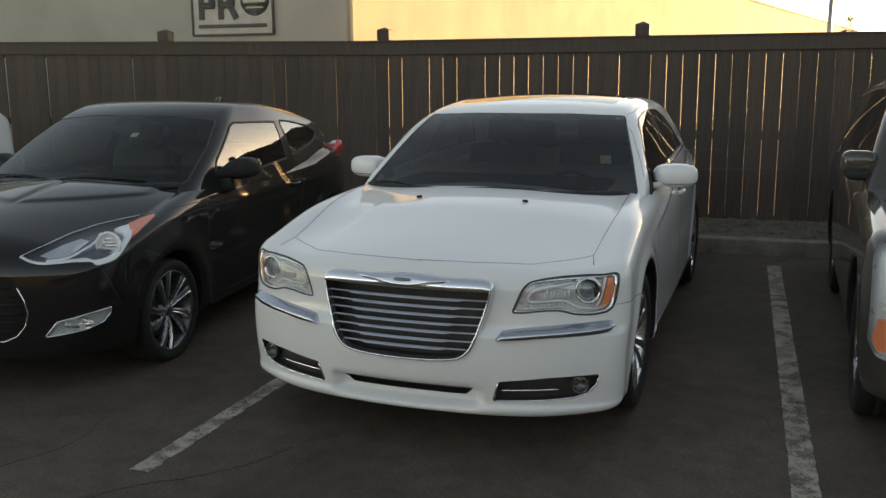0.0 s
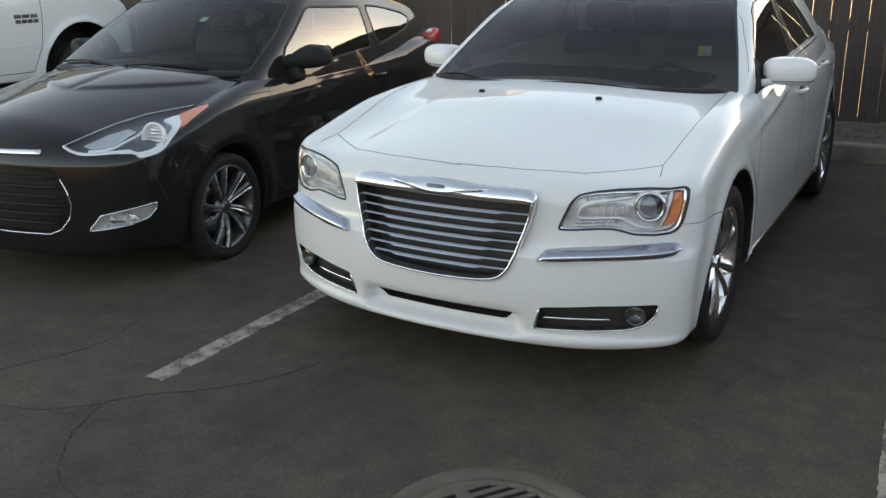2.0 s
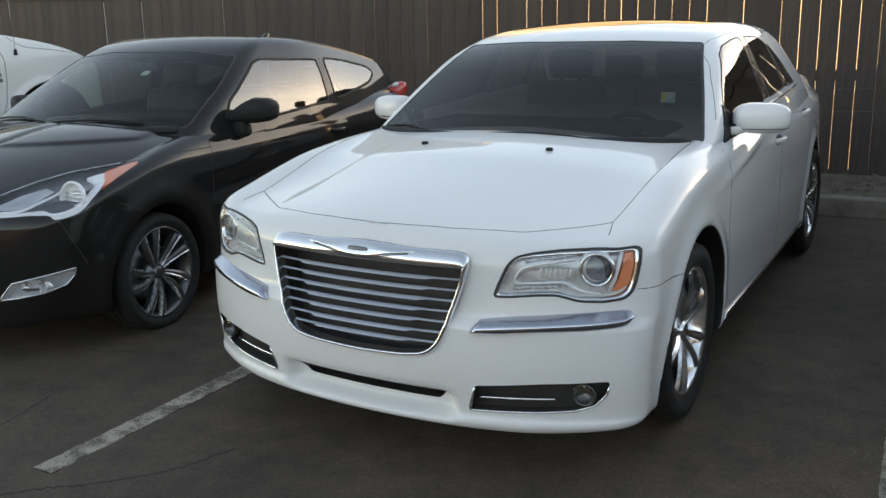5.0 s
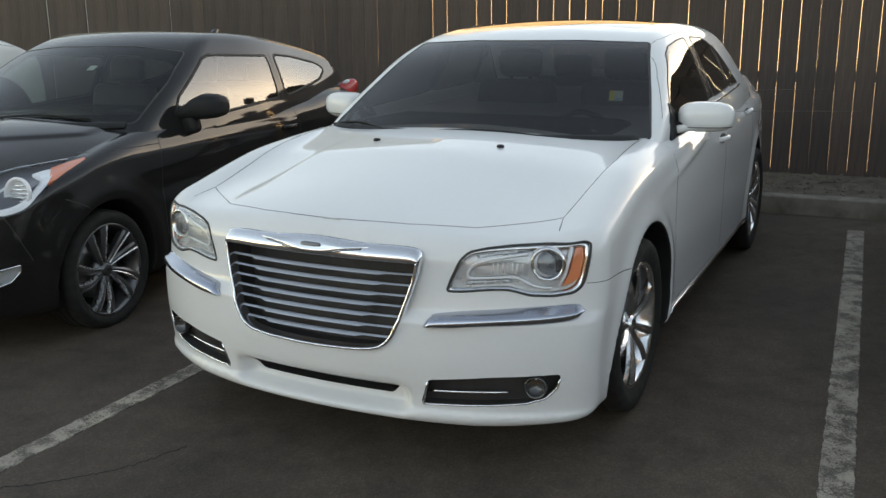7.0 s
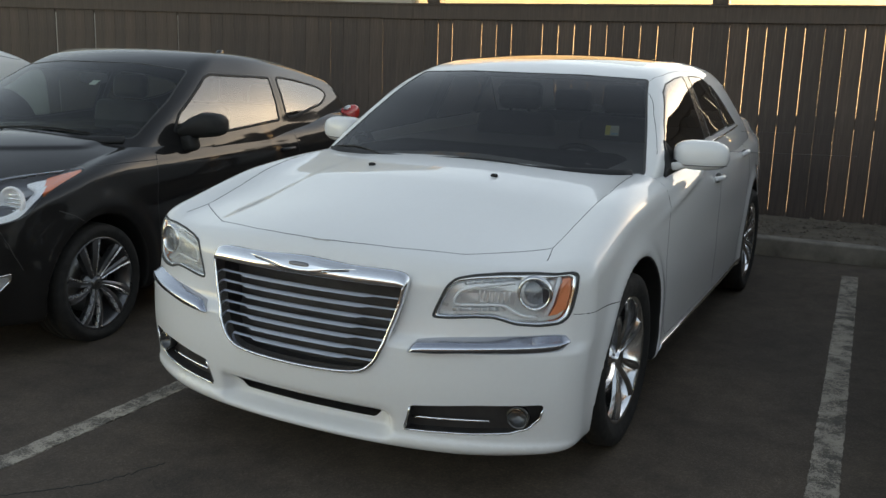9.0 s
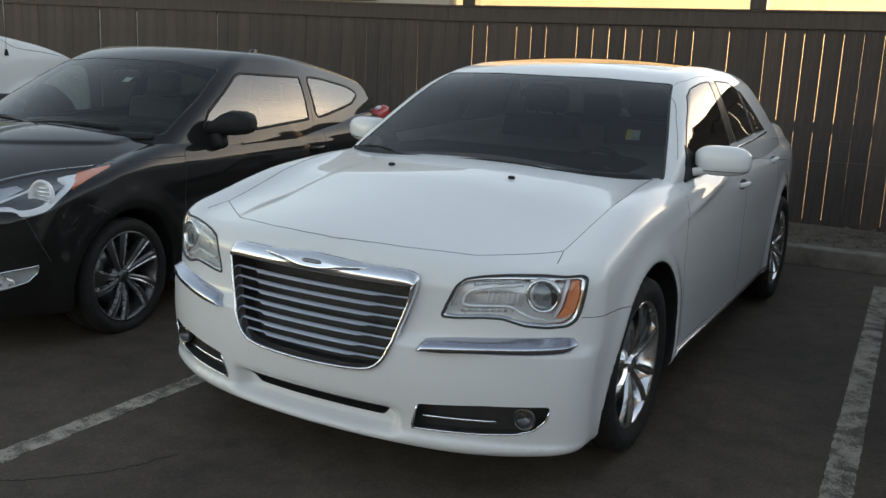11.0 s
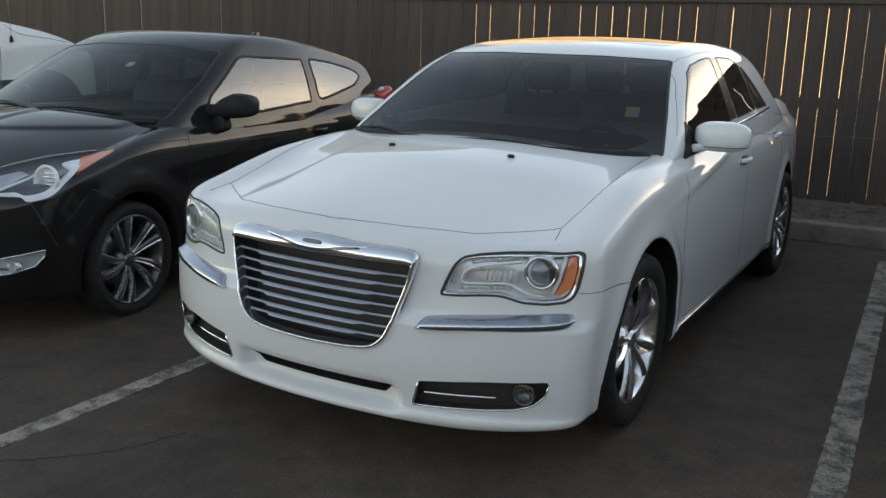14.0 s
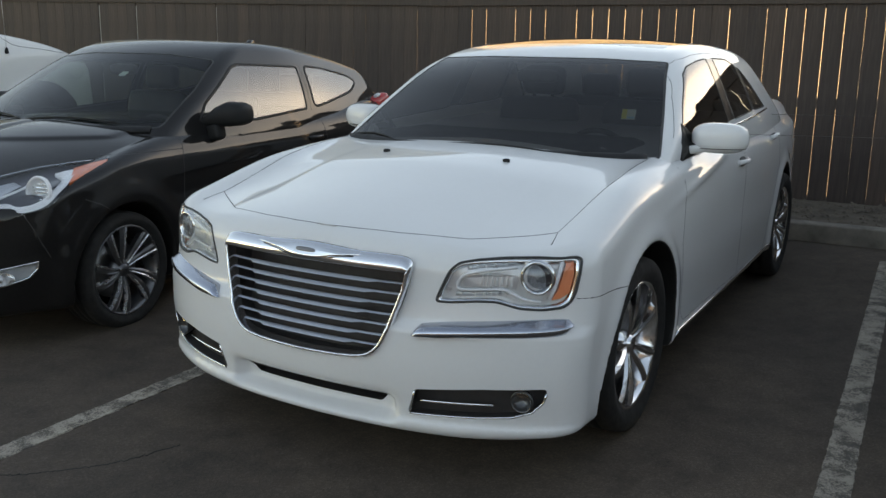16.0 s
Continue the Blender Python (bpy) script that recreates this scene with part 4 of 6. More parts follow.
    c = [bm.verts.new(v) for v in on_band((wing - (0, 0.798)) * (0.6, 0.4) + (0, 0.798), 0.008)]
    for u, v in ((a, b), (b, c)):
        for k in range(len(a)):
            bm.faces.new((u[k], u[(k + 1) % len(a)], v[(k + 1) % len(a)], v[k]))
    bm.faces.new(c)
    bmesh.ops.recalc_face_normals(bm, faces=bm.faces[:])
    emblem = part("wing_badge", bm, CHROME, grille, "chrome winged badge with a dark centre")
    low = wing[(wing[:, 1] < 0.807)]
    low = low[np.argsort(low[:, 0])]
    part("badge_rim", sweep(on_band(low - (0, 0.0015), 0.0035), np.tile([0.0, -0.9, 0.42], (len(low), 1)), round_section(0.0021, 5)), SEAM, emblem)
    part("badge_centre", moved(pebble((0.042, 0.006, 0.008), 0.6), Matrix.Translation(Vector(on_band([(0.0, 0.805)], 0.008)[0])) @ pose(0, 0, 0, -25, 0, 0)), COUPE_RIM, emblem)

    # lamps
    for s in (1, -1):
        out = rounded([(0.494, 0.674), (0.508, 0.715), (0.536, 0.781), (0.560, 0.807), (0.612, 0.819), (0.690, 0.828), (0.797, 0.833), (0.860, 0.832), (0.904, 0.838), (0.920, 0.829), (0.922, 0.787), (0.913, 0.719), (0.903, 0.688), (0.882, 0.669), (0.826, 0.661), (0.757, 0.665), (0.729, 0.674), (0.690, 0.685), (0.633, 0.684), (0.545, 0.675)], 0.012, 3)
        poly = out if s > 0 else mirrored(out)
        got = sk.cut(poly, (0, 2), fwd)
        lamp = put("headlight", sk.pocket("headlight", got, LAMP_GREY, (-0.006 * s, 0.030, 0)), car, "clear headlight with projector and amber corner")
        put("lens", sk.mesh("lens", got, LENS if s > 0 else HAZY_LENS, 0.002), lamp)
        q, n = sk.front(dense(poly, 0.02))
        part("gasket", sweep(q, n, flat_section(0.003, 0.0042), True), SEAM, lamp)
        mid = np.array([0.720 * s, 0.748])
        ring = dense(poly, 0.02)
        (qa, na), (qb, nb) = sk.front((ring - mid) * (0.975, 0.945) + mid), sk.front((ring - mid) * (0.935, 0.845) + mid)
        bm = bmesh.new()
        rows = [[bm.verts.new(v) for v in row] for row in (qa - na * 0.003, (qa + qb) / 2 - na * 0.004, qb - nb * 0.012, qb - nb * 0.028)]
        for u, v in zip(rows, rows[1:]):
            for k in range(len(u)):
                bm.faces.new((u[k], u[(k + 1) % len(u)], v[(k + 1) % len(u)], v[k]))
        bmesh.ops.recalc_face_normals(bm, faces=bm.faces[:])
        part("bezel", bm, REFLECTOR, lamp)
        c, cn = sk.front([(0.801 * s, 0.766)])
        c, cn = c[0], cn[0]
        aim = Vector((cn[0] * 0.5, -1, cn[2] * 0.3)).normalized().to_track_quat("X", "Z").to_matrix().to_4x4()
        place = Matrix.Translation(Vector(c) + Vector((-0.006 * s, 0.034, 0))) @ aim @ Matrix.Scale(0.85, 4)
        part("projector_ring", moved(lathe([(0.055, -0.01), (0.068, 0.0), (0.072, 0.02), (0.066, 0.034), (0.058, 0.034), (0.054, 0.015), (0.050, 0.0)], 36), place), REFLECTOR, lamp)
        part("projector_lens", moved(lathe([(0.001, 0.038), (0.02, 0.035), (0.036, 0.027), (0.046, 0.014), (0.050, 0.0)], 32), place), BULB, lamp)
        part("projector_well", moved(lathe([(0.001, -0.004), (0.051, -0.004)], 24), place), LAMP_DARK, lamp)
        swoosh = smooth_loop([(0.735, 0.797), (0.652, 0.785), (0.590, 0.772), (0.565, 0.755), (0.554, 0.731), (0.566, 0.717), (0.630, 0.720), (0.700, 0.723), (0.730, 0.708), (0.766, 0.690), (0.810, 0.684)], 4, False) * (s, 1)
        q, n = sk.front(swoosh)
        part("inner_frame", sweep(q + np.array([0, 0.022, 0]), n, flat_section(0.012, 0.0052)), LAMP_TRIM, lamp)
        for line in ([(0.580, 0.788), (0.620, 0.797), (0.715, 0.808)], [(0.548, 0.699), (0.631, 0.705), (0.692, 0.709)]):
            q, n = sk.front(dense(line, 0.02, False) * (s, 1))
            part("marker_strip", sweep(q + np.array([0, 0.027, 0]), n, flat_section(0.004, 0.0070)), LAMP_MID, lamp)
            for k in range(5):
                t = (k + 0.5) / 5
                p, m = sk.front([(float(np.interp(t, [0, 0.4, 1], [e[0] for e in line])) * s, float(np.interp(t, [0, 0.4, 1], [e[1] for e in line])))])
                part("marker_cell", moved(pebble((0.004, 0.004, 0.006), 0.6, 10, 6), Matrix.Translation(Vector(p[0]) + Vector((0, 0.021, 0)))), LAMP_GREY, lamp)
        pane = np.array([(0.575, 0.727), (0.568, 0.748), (0.592, 0.763), (0.652, 0.776), (0.735, 0.787), (0.742, 0.750), (0.735, 0.722), (0.705, 0.731)]) * (s, 1)
        q, n = sk.front(dense(pane, 0.02))
        bm = bmesh.new()
        bm.faces.new([bm.verts.new(v) for v in q + np.array([0, 0.026, 0])])
        part("reflector_panel", bm, LAMP_MID, lamp, "", False)
        for k in range(7):
            xx = 0.632 + 0.015 * k
            q, n = sk.front([(xx * s, zz) for zz in np.linspace(0.733, 0.768, 4)])
            part("reflector_rib", sweep(q + np.array([0, 0.025, 0]), n, flat_section(0.003, 0.0032)), LAMP_GREY, lamp)
        am = np.array([(0.879, 0.820), (0.899, 0.822), (0.906, 0.782), (0.896, 0.718), (0.873, 0.699), (0.850, 0.694), (0.867, 0.732), (0.877, 0.782)]) * (s, 1)
        q5, n5 = sk.front(am)
        bm = bmesh.new()
        a = [bm.verts.new(v) for v in q5 - n5 * 0.005]
        b = [bm.verts.new(v) for v in q5 - n5 * 0.028]
        for k in range(len(a)):
            bm.faces.new((a[k], a[(k + 1) % len(a)], b[(k + 1) % len(a)], b[k]))
        bm.faces.new(a)
        bmesh.ops.recalc_face_normals(bm, faces=bm.faces[:])
        part("turn_signal", bm, AMBER, lamp, "amber turn signal", False)
        q5, n5 = sk.front([(xx * s, zz) for xx, zz in ((0.868, 0.824), (0.866, 0.784), (0.856, 0.732), (0.842, 0.693))])
        part("lamp_divider", sweep(q5 - n5 * 0.010, n5, flat_section(0.007, 0.007)), LAMP_TRIM, lamp)

        # chrome strip, fog lamp pocket
        xs = np.linspace(0.434, 0.915, 40)
        zt = curve(xs, [0.434, 0.463, 0.675, 0.80, 0.88, 0.908, 0.915], [0.563, 0.598, 0.620, 0.628, 0.632, 0.629, 0.614])
        zb = curve(xs, [0.434, 0.556, 0.689, 0.812, 0.880, 0.908, 0.915], [0.557, 0.563, 0.569, 0.574, 0.579, 0.587, 0.602])
        bm = bmesh.new()
        rows = []
        for u, lift in ((1.0, 0.0), (0.93, 0.007), (0.62, 0.018), (0.30, 0.027), (0.18, 0.028), (0.06, 0.022), (0.0, 0.0)):
            q6, n6 = sk.front(np.stack([xs * s, zb + (zt - zb) * u], 1))
            rows.append([bm.verts.new(v) for v in q6 + n6 * (lift * np.minimum(1.0, (zt - zb) / 0.03))[:, None]])
        for u, v in zip(rows, rows[1:]):
            for k in range(len(u) - 1):
                bm.faces.new((u[k], u[k + 1], v[k + 1], v[k]))
        bmesh.ops.recalc_face_normals(bm, faces=bm.faces[:])
        part("bumper_strip", bm, STRIP_CHROME, car, "chrome bumper strip")
        fg = rounded([(0.416, 0.274), (0.446, 0.368), (0.666, 0.390), (0.866, 0.397), (0.852, 0.347), (0.819, 0.311), (0.762, 0.292), (0.648, 0.283)], 0.016)
        fpoly = fg if s > 0 else mirrored(fg)
        got = sk.cut(fpoly, (0, 2), fwd)
        pk = put("fog_recess", sk.pocket("fog_recess", got, WORN_PLASTIC, (-0.004 * s, 0.05, 0)), car, "black fog lamp recess")
        low = dense([(0.862, 0.380), (0.852, 0.346), (0.818, 0.309), (0.762, 0.290), (0.648, 0.281), (0.424, 0.273), (0.446, 0.362)], 0.03, False) * (s, 1)
        q7, n7 = sk.front(low)
        part("recess_trim", sweep(q7, n7, round_section(0.004, 6)), CHROME, pk)
        q8, n8 = sk.front([(xx * s, 0.322 + 0.03 * (xx - 0.44)) for xx in np.linspace(0.445, 0.70, 9)])
        part("recess_bar", sweep(q8 + np.array([0, 0.018, 0]), n8, flat_section(0.008, 0.005)), CHROME, pk)
        c, cn = sk.front([(0.783 * s, 0.347)])
        place = Matrix.Translation(Vector(c[0]) + Vector((0, 0.030, 0))) @ Vector((cn[0][0] * 0.4, -1, 0)).normalized().to_track_quat("X", "Z").to_matrix().to_4x4()
        fog = part("fog_lamp", moved(lathe([(0.03, -0.02), (0.038, 0.0), (0.040, 0.022), (0.036, 0.026), (0.033, 0.020), (0.025, 0.002), (0.001, -0.004)], 32), place), FOG_GLASS, pk)
        part("fog_lens", moved(lathe([(0.001, 0.026), (0.02, 0.024), (0.035, 0.019)], 28), place), LENS, pk)

    slot = rounded([(-0.285, 0.277), (-0.325, 0.318), (0.325, 0.318), (0.285, 0.277)], 0.012)
    got = sk.cut(slot, (0, 2), fwd)
    put("lower_intake", sk.pocket("lower_intake", got, WORN_PLASTIC, (0, 0.07, 0)), car, "narrow black lower intake")

    chip = bmesh.new()
    edge = [(-0.035, -0.822), (-0.015, -0.823), (0.005, -0.826), (0.030, -0.825), (0.060, -0.827), (0.055, -0.834), (0.020, -0.832), (-0.005, -0.835)]
    q, n = sk.above(edge)
    chip.faces.new([chip.verts.new(v) for v in q + n * 0.0012])
    part("paint_chip", chip, SIGN_FACE, car, "chipped paint at the hood edge", False)

    # panels
    hood_half = [(0.0, -0.828), (0.14, -0.816), (0.30, -0.787), (0.45, -0.738), (0.535, -0.710), (0.780, -0.515), (0.787, -0.30), (0.803, 0.03), (0.790, 0.42), (0.60, 0.375), (0.30, 0.335), (0.0, 0.32)]
    hood = np.array(hood_half + [(-a, b) for a, b in hood_half[-2:0:-1]])
    got = sk.cut(hood, (0, 1), lambda c: (c[:, 2] > 0.7) & (c[:, 1] < 0.8))
    fill(car, sk, "hood", got, WHITE, "white hood with two raised creases")
    seam(car, sk, [(-a, b) for a, b in hood_half[8::-1]] + hood_half[1:9], "above", r=0.0022)
    trunk = np.array([(-0.72, 3.55), (0.72, 3.55), (0.74, 4.14), (-0.74, 4.14)])
    fill(car, sk, "trunk_lid", sk.cut(trunk, (0, 1), lambda c: c[:, 2] > 0.9), WHITE)
    for s in (1, -1):
        off = (lambda c, s=s: (c[:, 0] * s > 0.5))
        front_door = np.array([(0.50, 1.06), (0.47, 0.70), (0.54, 0.36), (0.60, 0.31), (1.66, 0.31), (1.67, 1.12), (0.75, 1.09)])
        rear_door = np.array([(1.68, 1.12), (1.67, 0.31), (2.42, 0.31), (2.55, 0.55), (2.74, 0.82), (2.76, 1.14)])
        for nm, poly in (("front_door", front_door), ("rear_door", rear_door)):
            d = fill(car, sk, nm, sk.cut(poly, (1, 2), off), WHITE)
            seam(d, sk, poly[np.array([0, 1, 2, 3, 4])] if nm == "front_door" else poly[np.array([0, 1, 2, 3, 4, 5])], "side", s, 0.0014)
            hy = 1.59 if nm == "front_door" else 2.565
            q, n = sk.side([(hy + 0.02 * k, 0.937 + 0.055 * (nm == "rear_door")) for k in range(-5, 6)], s)
            q = q + n * np.array([0.006 + 0.030 * math.sin(math.pi * (k + 5) / 10) for k in range(-5, 6)])[:, None]
            part("door_handle", sweep(q, n, flat_section(0.014, 0.014, -0.006)), WHITE, d)
            q, n = sk.side([(hy, 0.934 + 0.055 * (nm == "rear_door"))], s)
            part("handle_cup", moved(pebble((0.008, 0.075, 0.030), 0.8), Matrix.Translation(Vector(q[0]) - Vector(n[0]) * 0.003)), SEAM, d)
        q, n = sk.side([(yy, 0.275 + 0.012 * (yy - 0.5)) for yy in np.linspace(0.47, 2.60, 40)], s)
        part("sill_trim", sweep(q, n, flat_section(0.010, 0.011)), CHROME, car, "chrome sill trim")
        line = dense([(0.914 * s, -0.650, 0.699), (0.945 * s, -0.60, 0.697), (0.966 * s, -0.50, 0.692), (0.972 * s, -0.30, 0.676)], 0.03, False)
        q, n = sk.lay(line + np.array([0.25 * s, -0.15, 0]), (-0.857 * s, 0.515, 0), 0.8)
        part("shut_line", sweep(q - n * 0.001, n, round_section(0.0022, 5)), SEAM, car)
        q, n = sk.above([(0.780 * s, -0.515), (0.793 * s, -0.57), (0.803 * s, -0.62)])
        part("shut_line", sweep(q - n * 0.0006, n, round_section(0.0018, 5)), SEAM, car)
        q, n = sk.above([(0.302 * s, 0.03)])
        part("washer_nozzle", moved(pebble((0.016, 0.012, 0.009), 0.7, 10, 6), Matrix.Translation(Vector(q[0]) + Vector((0, 0, 0.004)))), PLASTIC, car)
    fill(car, sk, "body", sk.faces, WHITE, "glossy white body shell")

    # cabin
    cab = Skin(sedan_cabin, (-0.95, 0.0, 1.0), (0.95, 3.75, 1.62), 0.0165)
    cab.take(lambda c, g: (g[:, 2] < -0.7))
    ws = rounded([(-0.808, 1.050), (-0.50, 1.060), (0.0, 1.067), (0.50, 1.060), (0.826, 1.050), (0.752, 1.224), (0.694, 1.343), (0.634, 1.450), (0.30, 1.463), (-0.30, 1.463), (-0.634, 1.450), (-0.686, 1.343), (-0.740, 1.224)], 0.02)
    got = cab.cut(ws, (0, 2), lambda c: c[:, 1] < 1.25)
    fill(car, cab, "windscreen", got, PANE, "dark tinted windscreen")
    q, n = cab.front(dense(ws, 0.03))
    part("windscreen_seal", sweep(q, n, flat_section(0.003, 0.006, -0.001), True), SEAM, car)
    cowl = dense([(xx, 1.064) for xx in np.linspace(-0.78, 0.78, 24)], 0.05, False)
    q, n = cab.front(cowl)
    part("cowl_panel", sweep(q + np.array([0, -0.03, -0.012]), n, flat_section(0.012, 0.028)), PLASTIC, car)
    for x0, x1 in ((-0.80, -0.42), (-0.24, 0.42)):
        q, n = cab.front([(x0 + (x1 - x0) * k / 10, 1.050 + 0.020 * math.sin(math.pi * k / 10)) for k in range(11)])
        part("wiper", sweep(q + n * 0.008, n, flat_section(0.010, 0.005)), PLASTIC, car)
    rw = rounded([(-0.62, 1.22), (0.62, 1.22), (0.50, 1.46), (-0.50, 1.46)], 0.05)
    fill(car, cab, "rear_window", cab.cut(rw, (0, 2), lambda c: c[:, 1] > 2.7), PANE)
    sun_panel = rounded([(-0.53, 1.36), (0.53, 1.36), (0.53, 2.40), (-0.53, 2.40)], 0.05)
    fill(car, cab, "sunroof", cab.cut(sun_panel, (0, 1), lambda c: c[:, 2] > 1.4), SIDE_PANE, "dark glass sunroof panel")
    part("headliner", box_bm((1.10, 1.25, 0.015), (0, 1.85, 1.44), 0.005), TRIM, car)
    for s in (1, -1):
        off = (lambda c, s=s: (c[:, 0] * s > 0.35))
        w1 = rounded([(0.66, 1.098), (0.873, 1.27), (1.064, 1.395), (1.178, 1.432), (1.387, 1.457), (1.562, 1.468), (1.527, 1.145)], 0.018)
        w2 = rounded([(1.69, 1.470), (1.976, 1.462), (2.121, 1.429), (2.158, 1.313), (2.156, 1.172), (1.675, 1.152)], 0.018)
        w3 = rounded([(2.19, 1.418), (2.317, 1.342), (2.552, 1.178), (2.215, 1.172)], 0.015)
        for nm, w in (("front_side_window", w1), ("rear_side_window", w2), ("quarter_window", w3)):
            pane = fill(car, cab, nm, cab.cut(w, (1, 2), off), SIDE_PANE)
            q, n = cab.side(dense(w, 0.03), s)
            part("window_seal", sweep(q, n, flat_section(0.003, 0.0042, -0.001), True), SEAM, pane)
        q, n = cab.side(dense([(0.98, 1.096), (1.2, 1.105), (2.0, 1.135), (2.60, 1.163)], 0.05, False), s)
        part("belt_trim", sweep(q, n, flat_section(0.006, 0.006)), CHROME, car)
        for nm, w in (("pillar_cover", [(1.535, 1.148), (1.568, 1.468), (1.684, 1.468), (1.668, 1.154)]), ("window_divider", [(2.160, 1.175), (2.162, 1.313), (2.128, 1.424), (2.186, 1.414), (2.210, 1.177)])):
            fill(car, cab, nm, cab.cut(np.array(w), (1, 2), off), BLACK, "black window pillar")
        seam(car, cab, [(0.62, 1.130), (0.845, 1.298), (1.045, 1.425), (1.18, 1.462), (1.40, 1.487), (1.62, 1.497), (1.99, 1.488), (2.16, 1.458)], "side", s, 0.0016, "door_frame_line")
        # mirror
        mir = part("side_mirror", moved(pebble((0.127, 0.085, 0.069), 0.70, 32, 18), pose(0.985 * s, 0.84, 1.122, 0, 0, 18 * s)), WHITE, car, "white door mirror")
        part("mirror_foot", moved(pebble((0.075, 0.050, 0.024), 0.7), pose(0.900 * s, 0.80, 1.076, 0, -14 * s, 10 * s)), WHITE, mir)
        part("mirror_arm", moved(pebble((0.075, 0.045, 0.024), 0.6), pose(0.865 * s, 0.80, 1.075, 0, -12 * s, 0)), PLASTIC, mir)
        part("mirror_glass", moved(pebble((0.105, 0.006, 0.055), 0.6), pose(0.966 * s, 0.921, 1.125, 0, 0, 18 * s)), CHROME, mir)
        turns = [2 * math.pi * k / 36 for k in range(36)]
        rim_line = [(0.115 * math.copysign(abs(math.cos(a)) ** 0.7, math.cos(a)), 0.077 * math.copysign(abs(math.sin(a)) ** 0.7, math.sin(a)), 0) for a in turns]
        bm = moved(sweep(rim_line, [(math.cos(a), math.sin(a), 0) for a in turns], round_section(0.0018, 4), True), pose(0.985 * s, 0.84, 1.078, 0, 0, 18 * s))
        part("mirror_seam", bm, SEAM, mir)
        rim_pts = dense([(0.62, 1.030), (0.95, 1.046), (0.86, 1.112), (0.745, 1.186)], 0.03)
        qc, nc = cab.side(rim_pts, s)
        qb, nb = sk.side(rim_pts, s)
        q = np.where((np.abs(qb[:, :1]) > np.abs(qc[:, :1])) & (np.abs(qb[:, :1]) < 1.1), qb, qc)
        bm = bmesh.new()
        a = [bm.verts.new(v + np.array([0.005 * s, 0, 0])) for v in q]
        b = [bm.verts.new(v - np.array([0.03 * s, 0, 0])) for v in q]
        for k in range(len(a)):
            bm.faces.new((a[k], a[(k + 1) % len(a)], b[(k + 1) % len(a)], b[k]))
        mid = bm.verts.new(q.mean(0) + np.array([0.007 * s, 0, 0]))
        for k in range(len(a)):
            bm.faces.new((a[k], a[(k + 1) % len(a)], mid))
        bmesh.ops.recalc_face_normals(bm, faces=bm.faces[:])
        part("sail_panel", bm, PLASTIC, car, "black mirror base", False)
    fill(car, cab, "roof", cab.faces, WHITE, "white roof and pillars")
    stick = box_bm((0.062, 0.003, 0.075), (0, 0, 0))
    q, n = cab.front([(0.608, 1.225)])
    mtx = Matrix.Translation(Vector(q[0]) - Vector(n[0]) * 0.006) @ pose(0, 0, 0, -58, 0, 14)
    st = part("windscreen_sticker", moved(stick, mtx), PAPER, car, "pale green and yellow windscreen sticker", False)
    part("sticker_band", moved(box_bm((0.022, 0.004, 0.072), (-0.019, -0.001, 0)), mtx), YELLOW, st, "", False)
    part("sticker_print", moved(box_bm((0.030, 0.004, 0.012), (0.012, -0.001, -0.026)), mtx), CYAN, st, "", False)
    part("inner_mirror", moved(pebble((0.12, 0.02, 0.035), 0.6), pose(0, 0.98, 1.37)), TRIM, car)
    add_interior(car, 0, 0.62, 0.58, (1.55, 2.55), 0.72, SEAT)
    for s in (1, -1):
        part("tail_lamp", box_bm((0.06, 0.05, 0.30), (0.58 * s, 4.10, 0.90), 0.02), RED, car)
    spokes = dict(twist=0.0, root=0.012, tip=0.021)
    for yc, zc in SEDAN_AXLES:
        for s in (1, -1):
            add_wheel(car, ((0.822 if yc < 1 else 0.795) * s, yc, zc), s, 0, "sedan", 0.357, 0.257, 0.225, spokes, [72 * k + a for k in range(5) for a in (3, 31)], WHEEL_CHROME, WHEEL_CHROME, "chrome-clad wheel with five pairs of slim spokes")
    return car


white_sedan()


# ---------------------------------------------------------------- black coupe
COUPE_AXLES = ((0.0, 0.302), (2.65, 0.318))


